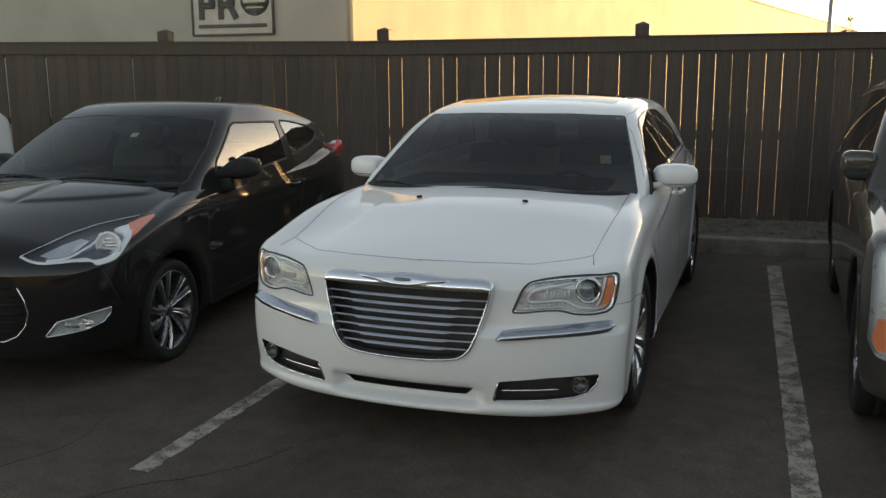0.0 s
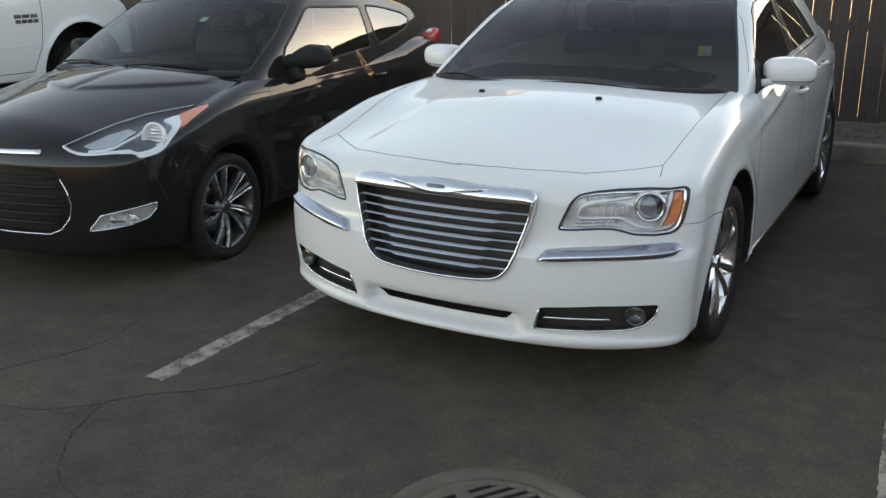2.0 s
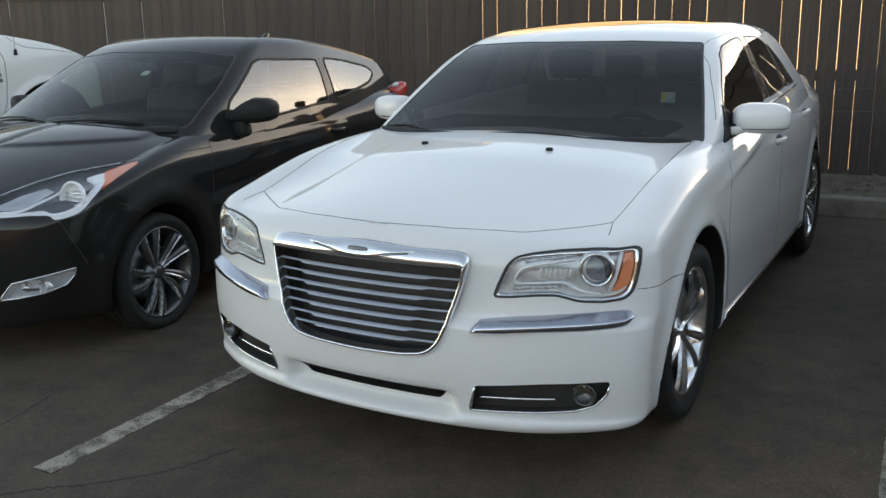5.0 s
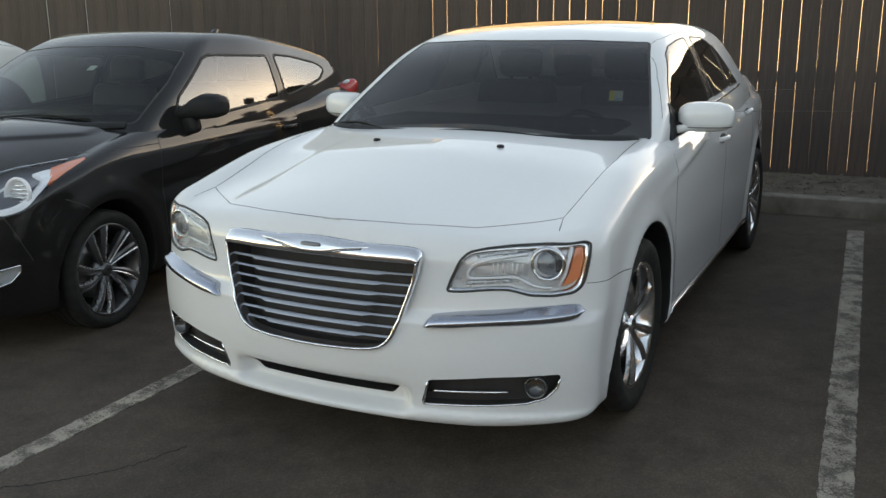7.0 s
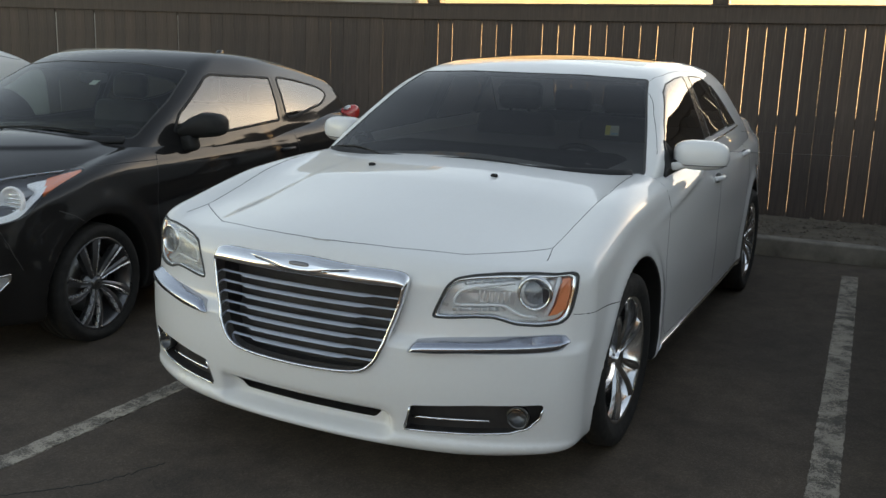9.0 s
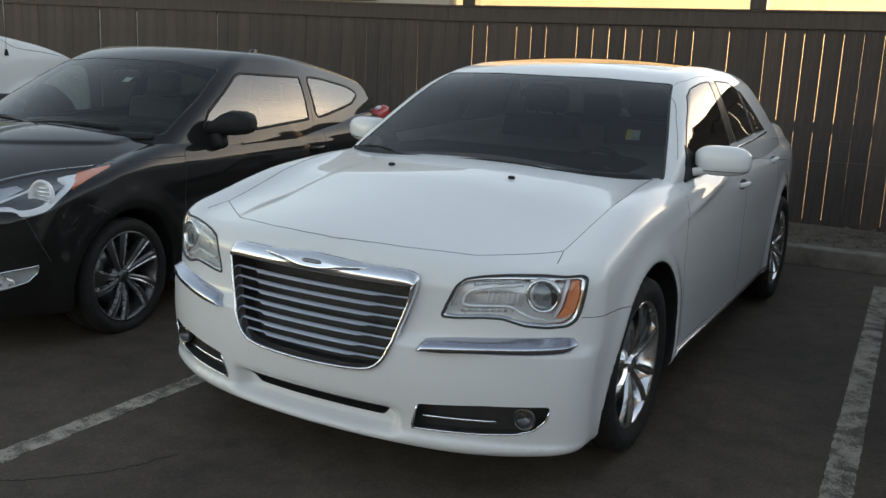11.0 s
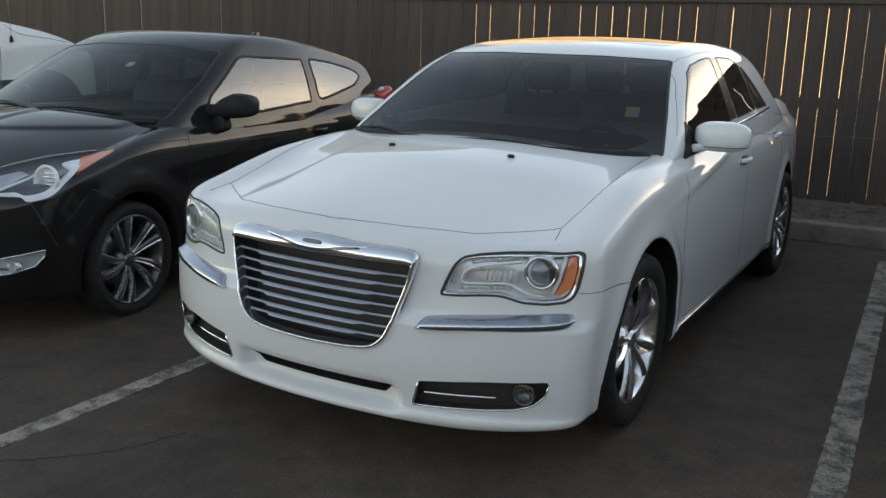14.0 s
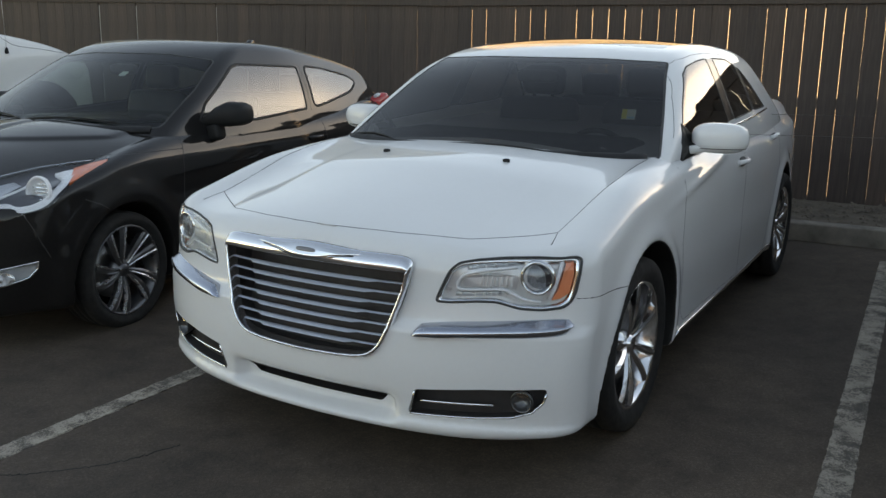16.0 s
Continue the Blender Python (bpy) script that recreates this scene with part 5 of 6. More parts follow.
def coupe_body(x, y, z):
    ax = np.abs(x)
    plan = 0.26 * ax ** 2 + 0.22 * ax ** 4
    nose = curve(z, [0.14, 0.22, 0.34, 0.50, 0.65, 0.74, 0.80, 0.90], [-0.80, -0.875, -0.90, -0.905, -0.895, -0.87, -0.83, -0.70]) + plan
    front = nose - y
    wide = curve(y, [-0.9, -0.5, -0.1, 0.5, 1.4, 2.2, 2.75, 3.2, 3.4], [0.80, 0.868, 0.893, 0.872, 0.868, 0.89, 0.905, 0.85, 0.79])
    wide = wide - curve(z, [0.14, 0.25, 0.40, 0.56, 0.72, 0.80, 0.86, 0.93, 0.99, 1.05, 1.15], [0.075, 0.030, 0.014, 0.008, 0.0, -0.005, -0.004, 0.016, 0.040, 0.068, 0.14])
    for yc, zc in COUPE_AXLES:
        r = np.sqrt((y - yc) ** 2 + (z - zc) ** 2)
        wide = wide + 0.022 * np.exp(-((r - 0.42) / 0.07) ** 2) * (z > 0.15)
    wide = wide - 0.10 * np.clip((0.68 - z) / 0.45, 0, 1) ** 1.4 * hump(y, -3.0, -0.46, 0.05)
    crease = 0.80 + 0.035 * y
    wide = wide - 0.014 * hump(y, 0.45, 2.1, 0.12) * np.exp(-((z - crease + 0.14) / 0.08) ** 2)
    side = ax - wide
    crown = curve(y, [-0.9, -0.5, 0.0, 0.45, 1.4, 3.2], [0.11, 0.13, 0.10, 0.06, 0.0, 0.0])
    top = curve(y, [-1.0, -0.86, -0.74, -0.55, -0.2, 0.2, 0.5, 1.2, 2.2, 2.8, 3.2, 3.4], [0.74, 0.80, 0.855, 0.91, 0.985, 1.045, 1.06, 1.02, 1.03, 1.08, 1.06, 0.98])
    t = np.minimum(ax / 0.76, 1.0)
    top = top - crown * t * t
    edge = -0.24 + 0.20 * ax + 0.75 * ax ** 2
    top = top + 0.011 * hump(ax, 0.02, 0.62, 0.012) * hump(y, edge, 0.9, 0.012)
    rear = y - (3.28 - 0.16 * ax ** 2 - 0.10 * ax ** 4 - 0.25 * np.clip(z - 0.85, 0, 1))
    sill = curve(y, [-0.9, 0.5, 2.2, 3.3], [0.175, 0.185, 0.20, 0.24]) - z
    f = smax(smax(front, side, 0.14), z - top, 0.075)
    f = smax(smax(f, rear, 0.14), sill, 0.04)
    for yc, zc in COUPE_AXLES:
        r = np.sqrt((y - yc) ** 2 + (z - zc) ** 2)
        f = smax(f, -np.maximum(r - 0.372, 0.58 - ax), 0.014)
    return f


def coupe_cabin(x, y, z):
    ax = np.abs(x)
    screen = (curve(z, [0.92, 1.02, 1.22, 1.43, 1.55], [0.02, 0.20, 0.58, 1.02, 1.34]) + 0.36 * ax ** 2 - y) * 0.48
    wide = curve(z, [0.92, 0.98, 1.04, 1.20, 1.36, 1.46, 1.55], [0.860, 0.843, 0.824, 0.775, 0.705, 0.64, 0.56]) - curve(y, [0.3, 1.2, 1.9, 2.5, 3.0, 3.3], [0.03, 0.0, 0.0, 0.015, 0.045, 0.11])
    t = np.clip((y - 1.65) / 1.25, 0, 1)
    wide = wide - 0.20 * t * t * (3 - 2 * t) * np.clip(z - 1.02, 0, 1)
    roof = z - (1.528 - 0.10 * np.clip((1.45 - y) / 0.8, 0, 2) ** 2 - 0.098 * np.clip((y - 1.45) / 1.1, 0, 2.5) ** 2 - 0.050 * ax ** 2)
    back = (y - (3.40 - 0.75 * (z - 1.0) - 0.30 * ax ** 2)) * 0.7
    f = smax(smax(screen, ax - wide, 0.06), roof, 0.055)
    return smax(smax(f, back, 0.10), 0.93 - z, 0.02)


def black_coupe():
    car = tagged(new("coupe"), "glossy black compact hatchback coupe parked beside the sedan", "car")
    car.matrix_world = pose(-2.735, -0.216, 0, 0, 0, 6.5)
    sk = Skin(coupe_body, (-0.98, -0.98, 0.10), (0.98, 3.40, 1.18), 0.017)
    under_parts(sk, car, COUPE_AXLES, 0.372)
    fwd = lambda c: c[:, 1] < 0.15
    grille = rounded([(-0.42, 0.665), (0.42, 0.665), (0.448, 0.612), (0.495, 0.475), (0.428, 0.345), (0.36, 0.316), (-0.36, 0.316), (-0.428, 0.345), (-0.495, 0.475), (-0.448, 0.612)], 0.03)
    got = sk.cut(grille, (0, 2), fwd)
    put("grille", sk.pocket("grille", got, PLASTIC, (0, 0.07, 0)), car, "black hexagonal grille with a thin bright edge")
    q, n = sk.front(dense([(-0.448, 0.612), (-0.479, 0.545), (-0.495, 0.475), (-0.478, 0.404), (-0.428, 0.345), (-0.36, 0.316), (0.36, 0.316), (0.428, 0.345), (0.478, 0.404), (0.495, 0.475), (0.479, 0.545), (0.448, 0.612)], 0.03, False))
    part("grille_edge", sweep(q, n, round_section(0.0045, 6)), CHROME, car)
    for k in range(6):
        z = 0.37 + 0.048 * k
        half = 0.39 + 0.09 * (1 - abs(z - 0.49) / 0.17) - 0.02
        q, n = sk.front([(xx, z) for xx in np.linspace(-half, half, 16)])
        part("grille_bar", sweep(q + np.array([0, 0.03, 0]), n, flat_section(0.01, 0.008)), PLASTIC, car)
    q, n = sk.front([(xx, 0.735 + 0.02 * abs(xx)) for xx in np.linspace(-0.34, 0.34, 20)])
    part("nose_strip", sweep(q, n, flat_section(0.008, 0.016)), CHROME, car, "bright nose strip")
    for s in (1, -1):
        out = smooth_loop([(0.433, 0.768), (0.516, 0.819), (0.551, 0.857), (0.609, 0.884), (0.684, 0.897), (0.755, 0.909), (0.808, 0.913), (0.829, 0.900), (0.844, 0.859), (0.856, 0.825), (0.866, 0.788), (0.864, 0.745), (0.845, 0.716), (0.805, 0.701), (0.785, 0.707), (0.755, 0.729), (0.644, 0.729), (0.562, 0.727), (0.491, 0.745)], 3)
        poly = out if s > 0 else mirrored(out)
        got = sk.cut(poly, (0, 2), fwd)
        lamp = put("headlight", sk.pocket("headlight", got, LAMP_DARK, (-0.02 * s, 0.05, -0.02)), car, "swept-back headlight with silver trim and amber tip")
        put("lens", sk.mesh("lens", got, LENS, 0.002), lamp)
        edge = smooth_loop([(0.437, 0.770), (0.493, 0.745), (0.553, 0.730), (0.640, 0.731), (0.709, 0.733), (0.766, 0.719), (0.798, 0.706), (0.845, 0.725), (0.858, 0.775), (0.838, 0.828), (0.745, 0.870)], 4, False) * (s, 1)
        core = smooth_loop([(0.452, 0.774), (0.500, 0.756), (0.560, 0.744), (0.640, 0.747), (0.700, 0.752), (0.738, 0.752), (0.775, 0.737), (0.818, 0.746), (0.834, 0.780), (0.806, 0.820), (0.705, 0.858)], 4, False) * (s, 1)
        (qe, ne), (qi, ni) = sk.front(edge), sk.front(core)
        bm = bmesh.new()
        rows = [[bm.verts.new(v) for v in row] for row in (qe - ne * 0.002, (qe + qi) / 2 - ne * 0.001, qi - ni * 0.006, qi - ni * 0.025)]
        for u, v in zip(rows, rows[1:]):
            for k in range(len(u) - 1):
                bm.faces.new((u[k], u[k + 1], v[k + 1], v[k]))
        bmesh.ops.recalc_face_normals(bm, faces=bm.faces[:])
        part("silver_trim", bm, LAMP_TRIM, lamp)
        brow = dense([(0.440, 0.771), (0.516, 0.817), (0.553, 0.854), (0.612, 0.881), (0.684, 0.894), (0.738, 0.902)], 0.02, False) * (s, 1)
        q, n = sk.front(brow)
        part("brow_trim", sweep(q - n * 0.001, n, flat_section(0.002, 0.0025)), REFLECTOR, lamp)
        seam(car, sk, [(0.800 * s, 0.700), (0.815 * s, 0.66), (0.828 * s, 0.60), (0.834 * s, 0.52), (0.836 * s, 0.47)], "front", r=0.0025)
        pan = np.array([(0.520, 0.786), (0.575, 0.770), (0.640, 0.776), (0.662, 0.796), (0.655, 0.832), (0.605, 0.846), (0.565, 0.828)]) * (s, 1)
        q, n = sk.front(pan)
        bm = bmesh.new()
        inset = [bm.verts.new(v) for v in q * 0.75 + q.mean(0) * 0.25 - n * 0.018]
        rim = [bm.verts.new(v) for v in q - n * 0.028]
        bm.faces.new(inset)
        for k in range(7):
            bm.faces.new((inset[k], inset[(k + 1) % 7], rim[(k + 1) % 7], rim[k]))
        bmesh.ops.recalc_face_normals(bm, faces=bm.faces[:])
        part("reflector_panel", bm, LAMP_MID, lamp, "", False)
        mid = smooth_loop([(0.572, 0.750), (0.650, 0.756), (0.688, 0.778), (0.700, 0.812), (0.672, 0.848)], 4, False) * (s, 1)
        q, n = sk.front(mid)
        part("inner_trim", sweep(q - n * 0.010, n, flat_section(0.005, 0.0085)), LAMP_TRIM, lamp)
        c, cn = sk.front([(0.775 * s, 0.796)])
        place = Matrix.Translation(Vector(c[0]) + Vector((0, 0.012, -0.008))) @ Vector((cn[0][0] * 0.7, -1, 0.15)).normalized().to_track_quat("X", "Z").to_matrix().to_4x4() @ Matrix.Diagonal((1, 1.12, 1.12, 1))
        part("projector_ring", moved(lathe([(0.052, -0.01), (0.068, 0.0), (0.070, 0.016), (0.064, 0.024), (0.056, 0.016), (0.050, 0.0)], 32), place), LAMP_TRIM, lamp)
        part("projector_lens", moved(lathe([(0.001, 0.024), (0.02, 0.021), (0.036, 0.013), (0.048, 0.0)], 28), place), LENS, lamp)
        for k in range(5):
            part("projector_slat", moved(box_bm((0.006, 2 * math.sqrt(0.046 ** 2 - (0.017 * (k - 2)) ** 2), 0.008), (0.004, 0, 0.017 * (k - 2)), 0.002, 1), place), REFLECTOR, lamp)
        part("projector_well", moved(lathe([(0.001, -0.010), (0.03, -0.006), (0.050, 0.004)], 24), place), LAMP_TRIM, lamp)
        am = np.array([(0.735, 0.874), (0.757, 0.891), (0.803, 0.909), (0.826, 0.900), (0.841, 0.878), (0.852, 0.838), (0.843, 0.824)]) * (s, 1)
        q, n = sk.front(am)
        bm = bmesh.new()
        a, b = [bm.verts.new(v) for v in q - n * 0.002], [bm.verts.new(v) for v in q - n * 0.02]
        for k in range(7):
            bm.faces.new((a[k], a[(k + 1) % 7], b[(k + 1) % 7], b[k]))
        bm.faces.new(a)
        bmesh.ops.recalc_face_normals(bm, faces=bm.faces[:])
        part("turn_signal", bm, AMBER_DEEP, lamp, "amber turn signal", False)
        fg = np.array([(0.563, 0.336), (0.626, 0.417), (0.712, 0.436), (0.812, 0.458), (0.806, 0.425), (0.780, 0.381), (0.725, 0.355), (0.637, 0.343)]) * (s, 1)
        fpoly = fg if s > 0 else fg[::-1]
        got = sk.cut(fpoly, (0, 2), fwd)
        fog = put("fog_lamp", sk.pocket("fog_lamp", got, LAMP_GREY, (0, 0.05, 0)), car, "clear fog lamp with a chrome rim")
        put("lens", sk.mesh("lens", got, LENS, 0.002), fog)
        q, n = sk.front(dense(fpoly, 0.02))
        part("fog_rim", sweep(q, n, round_section(0.005, 6), True), CHROME, fog)
        c, cn = sk.front([(0.69 * s, 0.392)])
        place = Matrix.Translation(Vector(c[0]) + Vector((0.012 * s, 0.042, 0))) @ Vector((0.45 * s, -1, 0.05)).normalized().to_track_quat("X", "Z").to_matrix().to_4x4()
        part("fog_bowl", moved(lathe([(0.052, 0.024), (0.046, 0.010), (0.034, -0.004), (0.018, -0.012), (0.001, -0.014)], 28), place @ Matrix.Diagonal((1, 1.5, 0.66, 1))), REFLECTOR, fog)
        part("fog_bulb", moved(pebble((0.012, 0.011, 0.011), 0.9, 12, 8), place), LAMP_TRIM, fog)
        part("fog_fin", moved(box_bm((0.10, 0.004, 0.006), (0, 0, 0), 0.002, 1), Matrix.Translation(Vector(c[0]) + Vector((-0.06 * s, 0.02, -0.01))) @ pose(0, 0, 0, 0, -14 * s, 24 * s)), REFLECTOR, fog)
    hood_half = [(0.0, -0.76), (0.30, -0.725), (0.40, -0.69), (0.55, -0.55), (0.70, -0.28), (0.765, -0.02), (0.775, 0.25), (0.775, 0.44), (0.55, 0.34), (0.28, 0.29), (0.0, 0.27)]
    hood = np.array(hood_half + [(-a, b) for a, b in hood_half[-2:0:-1]])
    got = sk.cut(hood, (0, 1), lambda c: (c[:, 2] > 0.72) & (c[:, 1] < 0.7))
    fill(car, sk, "hood", got, BLACK, "black hood with a raised centre")
    for s in (1, -1):
        off = (lambda c, s=s: (c[:, 0] * s > 0.45))
        door = np.array([(0.50, 1.0), (0.47, 0.85), (0.50, 0.40), (0.62, 0.27), (1.82, 0.27), (1.98, 0.45), (2.05, 0.80), (2.02, 1.0), (1.98, 1.06)])
        d = fill(car, sk, "door", sk.cut(door, (1, 2), off), BLACK)
        seam(d, sk, door[:-1], "side", s)
        q, n = sk.side([(1.90 + 0.018 * k, 0.865) for k in range(-5, 6)], s)
        q = q + n * np.array([0.004 + 0.026 * math.sin(math.pi * (k + 5) / 10) for k in range(-5, 6)])[:, None]
        part("door_handle", sweep(q, n, flat_section(0.013, 0.014, -0.005)), BLACK, d)
        seam(car, sk, [(-0.02, 0.922), (0.20, 0.922), (0.49, 0.916)], "side", s)
        seam(car, sk, [(-0.30, 0.735), (-0.22, 0.70), (-0.16, 0.665)], "side", s)
    fill(car, sk, "body", sk.faces, BLACK, "glossy black body shell")

    cab = Skin(coupe_cabin, (-0.90, 0.0, 0.94), (0.90, 3.45, 1.56), 0.017)
    cab.take(lambda c, g: g[:, 2] < -0.7)
    ws = rounded([(-0.755, 1.030), (0.755, 1.030), (0.715, 1.235), (0.635, 1.402), (0.30, 1.435), (-0.30, 1.435), (-0.635, 1.402), (-0.715, 1.235)], 0.03)
    fill(car, cab, "windscreen", cab.cut(ws, (0, 2), lambda c: c[:, 1] < 1.3), CLEAR_PANE, "dark tinted windscreen")
    q, n = cab.front(dense(ws, 0.03))
    part("windscreen_seal", sweep(q, n, flat_section(0.003, 0.006, -0.001), True), SEAM, car)
    for x0, x1 in ((-0.70, -0.12), (-0.10, 0.52)):
        q, n = cab.front([(x0 + (x1 - x0) * k / 10, 1.045 + 0.02 * math.sin(math.pi * k / 10)) for k in range(11)])
        part("wiper", sweep(q + n * 0.007, n, flat_section(0.009, 0.006)), PLASTIC, car)
    q, n = cab.front([(xx, 1.035) for xx in np.linspace(-0.72, 0.72, 20)])
    part("cowl_panel", sweep(q + np.array([0, -0.03, -0.014]), n, flat_section(0.012, 0.03)), PLASTIC, car)
    fill(car, cab, "rear_window", cab.cut(rounded([(-0.5, 1.10), (0.5, 1.10), (0.42, 1.32), (-0.42, 1.32)], 0.05), (0, 2), lambda c: c[:, 1] > 2.7), PANE)
    for s in (1, -1):
        off = (lambda c, s=s: (c[:, 0] * s > 0.35))
        w1 = rounded([(0.72, 1.055), (0.80, 1.15), (1.16, 1.357), (1.24, 1.378), (1.925, 1.352), (1.885, 1.066), (1.25, 1.03)], 0.015)
        w2 = rounded([(2.03, 1.358), (2.33, 1.332), (2.695, 1.272), (2.79, 1.221), (2.635, 1.155), (2.139, 1.084), (1.995, 1.072)], 0.06)
        for nm, w in (("side_window", w1), ("quarter_window", w2)):
            pane = fill(car, cab, nm, cab.cut(w, (1, 2), off), COUPE_SIDE)
            q, n = cab.side(dense(w, 0.03), s)
            part("window_seal", sweep(q, n, flat_section(0.005, 0.010, -0.001), True), PLASTIC, pane)
        seam(car, cab, [(1.94, 1.05), (1.98, 1.36)], "side", s)
        bm = bmesh.new()
        rings = []
        for t, zc, hz, yc, hy in ((-0.16, 1.034, 0.010, 0.77, 0.018), (-0.10, 1.038, 0.018, 0.775, 0.040), (0.06, 1.043, 0.024, 0.79, 0.060), (0.22, 1.058, 0.041, 0.815, 0.074), (0.38, 1.078, 0.061, 0.833, 0.085),
                                  (0.60, 1.093, 0.075, 0.845, 0.088), (0.82, 1.095, 0.069, 0.86, 0.080), (0.94, 1.095, 0.056, 0.875, 0.062), (0.99, 1.094, 0.038, 0.885, 0.040), (1.0, 1.093, 0.018, 0.888, 0.020)):
            ring = []
            for q in range(20):
                a = 2 * math.pi * q / 20
                ca, sa = math.cos(a), math.sin(a)
                ring.append(bm.verts.new((s * (0.765 + 0.285 * t), yc + hy * math.copysign(abs(ca) ** 0.62, ca), zc + hz * math.copysign(abs(sa) ** 0.62, sa))))
            rings.append(ring)
        for p, q in zip(rings, rings[1:]):
            for k in range(20):
                bm.faces.new((p[k], p[(k + 1) % 20], q[(k + 1) % 20], q[k]))
        bm.faces.new(rings[0])
        bm.faces.new(rings[-1][::-1])
        bmesh.ops.recalc_face_normals(bm, faces=bm.faces[:])
        mir = part("side_mirror", bm, PLASTIC, car, "black door mirror")
        part("mirror_arm", moved(pebble((0.060, 0.050, 0.055), 0.55), pose(0.845 * s, 0.80, 0.985, 0, -14 * s, 0)), PLASTIC, mir)
        part("mirror_glass", moved(pebble((0.10, 0.006, 0.055), 0.6), pose(0.93 * s, 0.928, 1.085, 0, 0, 10 * s)), CHROME, mir)
    fin = bmesh.new()
    prof = [(2.22, 1.448), (2.36, 1.535), (2.41, 1.535), (2.42, 1.43)]
    a, b = [fin.verts.new((0.016, y, z)) for y, z in prof], [fin.verts.new((-0.016, y, z)) for y, z in prof]
    fin.faces.new(a)
    fin.faces.new(b[::-1])
    for k in range(4):
        fin.faces.new((a[k], b[k], b[(k + 1) % 4], a[(k + 1) % 4]))
    bmesh.ops.recalc_face_normals(fin, faces=fin.faces[:])
    bmesh.ops.bevel(fin, geom=fin.edges[:], offset=0.006, segments=2, affect="EDGES")
    part("roof_fin", fin, BLACK, car)
    fill(car, cab, "roof", cab.faces, BLACK, "black roof and pillars")
    for s in (1, -1):
        tl = part("tail_lamp", moved(pebble((0.055, 0.11, 0.065), 0.75), pose(0.782 * s, 3.03, 1.055, 20, 0, -22 * s)), RED, car, "red tail lamp")
        part("tail_clear", moved(pebble((0.022, 0.03, 0.014), 0.75), pose(0.797 * s, 2.98, 1.110, 25, 0, -22 * s)), LAMP_GREY, tl)
    q, n = cab.front([(0.173, 1.319)])
    part("windscreen_sticker", moved(box_bm((0.05, 0.003, 0.05)), Matrix.Translation(Vector(q[0]) - Vector(n[0]) * 0.006) @ pose(0, 0, 0, -62, 0, 0)), PAPER, car, "small pale inspection sticker", False)
    part("inner_mirror", moved(pebble((0.11, 0.02, 0.035), 0.6), pose(0, 0.98, 1.335)), TRIM, car)
    add_interior(car, 0, 0.55, 0.52, (1.45, 2.25), 0.66, SEAT)
    spokes = dict(twist=0.040, root=0.011, tip=0.027, edge=0.006, hub=COUPE_RIM)
    for yc, zc in COUPE_AXLES:
        for s in (1, -1):
            add_wheel(car, (0.760 * s, yc, zc), s, 0, "coupe", 0.318, 0.243, 0.205, spokes, [a + 13 for k in range(5) for a in (72 * k, 72 * k + 27)], COUPE_EDGE, COUPE_RIM, "dark alloy wheel with five twisted twin spokes")


black_coupe()


# ---------------------------------------------------------------- white pickup truck, nose to the fence
TRUCK_AXLES = ((0.0, 0.46), (3.57, 0.46))


def truck_body(x, y, z):
    ax = np.abs(x)
    plan = 0.10 * ax ** 2 + 0.06 * ax ** 4
    front = curve(z, [0.35, 0.6, 0.9, 1.25, 1.45], [-0.92, -0.99, -0.97, -0.93, -0.86]) + plan - y
    wide = curve(y, [-1.0, -0.6, 0.0, 0.6, 2.0, 5.0], [0.93, 0.985, 1.01, 1.0, 0.985, 0.985]) - curve(z, [0.35, 0.6, 0.85, 1.15, 1.32, 1.45, 1.65], [0.05, 0.015, 0.0, 0.005, 0.022, 0.065, 0.15])
    for yc, zc in TRUCK_AXLES:
        r = np.sqrt((y - yc) ** 2 + (z - zc) ** 2)
        wide = wide + 0.02 * np.exp(-((r - 0.60) / 0.05) ** 2)
    top = curve(y, [-1.0, -0.85, -0.65, -0.3, 0.1, 0.55, 0.8, 1.2, 5.0], [1.10, 1.24, 1.35, 1.485, 1.575, 1.645, 1.66, 1.50, 1.50]) - 0.05 * np.minimum(ax / 0.8, 1.0) ** 2 + 0.02 * hump(ax, -1.0, 0.45, 0.03) * hump(y, -0.7, 0.6, 0.1)
    rear = y - 4.85
    f = smax(smax(front, ax - wide, 0.12), z - top, 0.09)
    f = smax(smax(f, rear, 0.05), 0.45 - z, 0.04)
    for yc, zc in TRUCK_AXLES:
        r = np.sqrt((y - yc) ** 2 + (z - zc) ** 2)
        f = smax(f, -np.maximum(r - 0.585, 0.62 - ax), 0.014)
    return f


def truck_cabin(x, y, z):
    ax = np.abs(x)
    screen = (curve(z, [1.35, 1.55, 2.0, 2.1], [0.55, 0.72, 1.35, 1.55]) + 0.2 * ax ** 2 - y) * 0.6
    wide = curve(z, [1.35, 1.5, 1.9, 2.1], [0.955, 0.925, 0.78, 0.66])
    roof = z - (2.0 - 0.05 * ax ** 2 - 0.03 * (y - 2.0) ** 2)
    return smax(smax(smax(screen, ax - wide, 0.06), roof, 0.1), smax(y - 2.95, 1.40 - z, 0.02), 0.05)


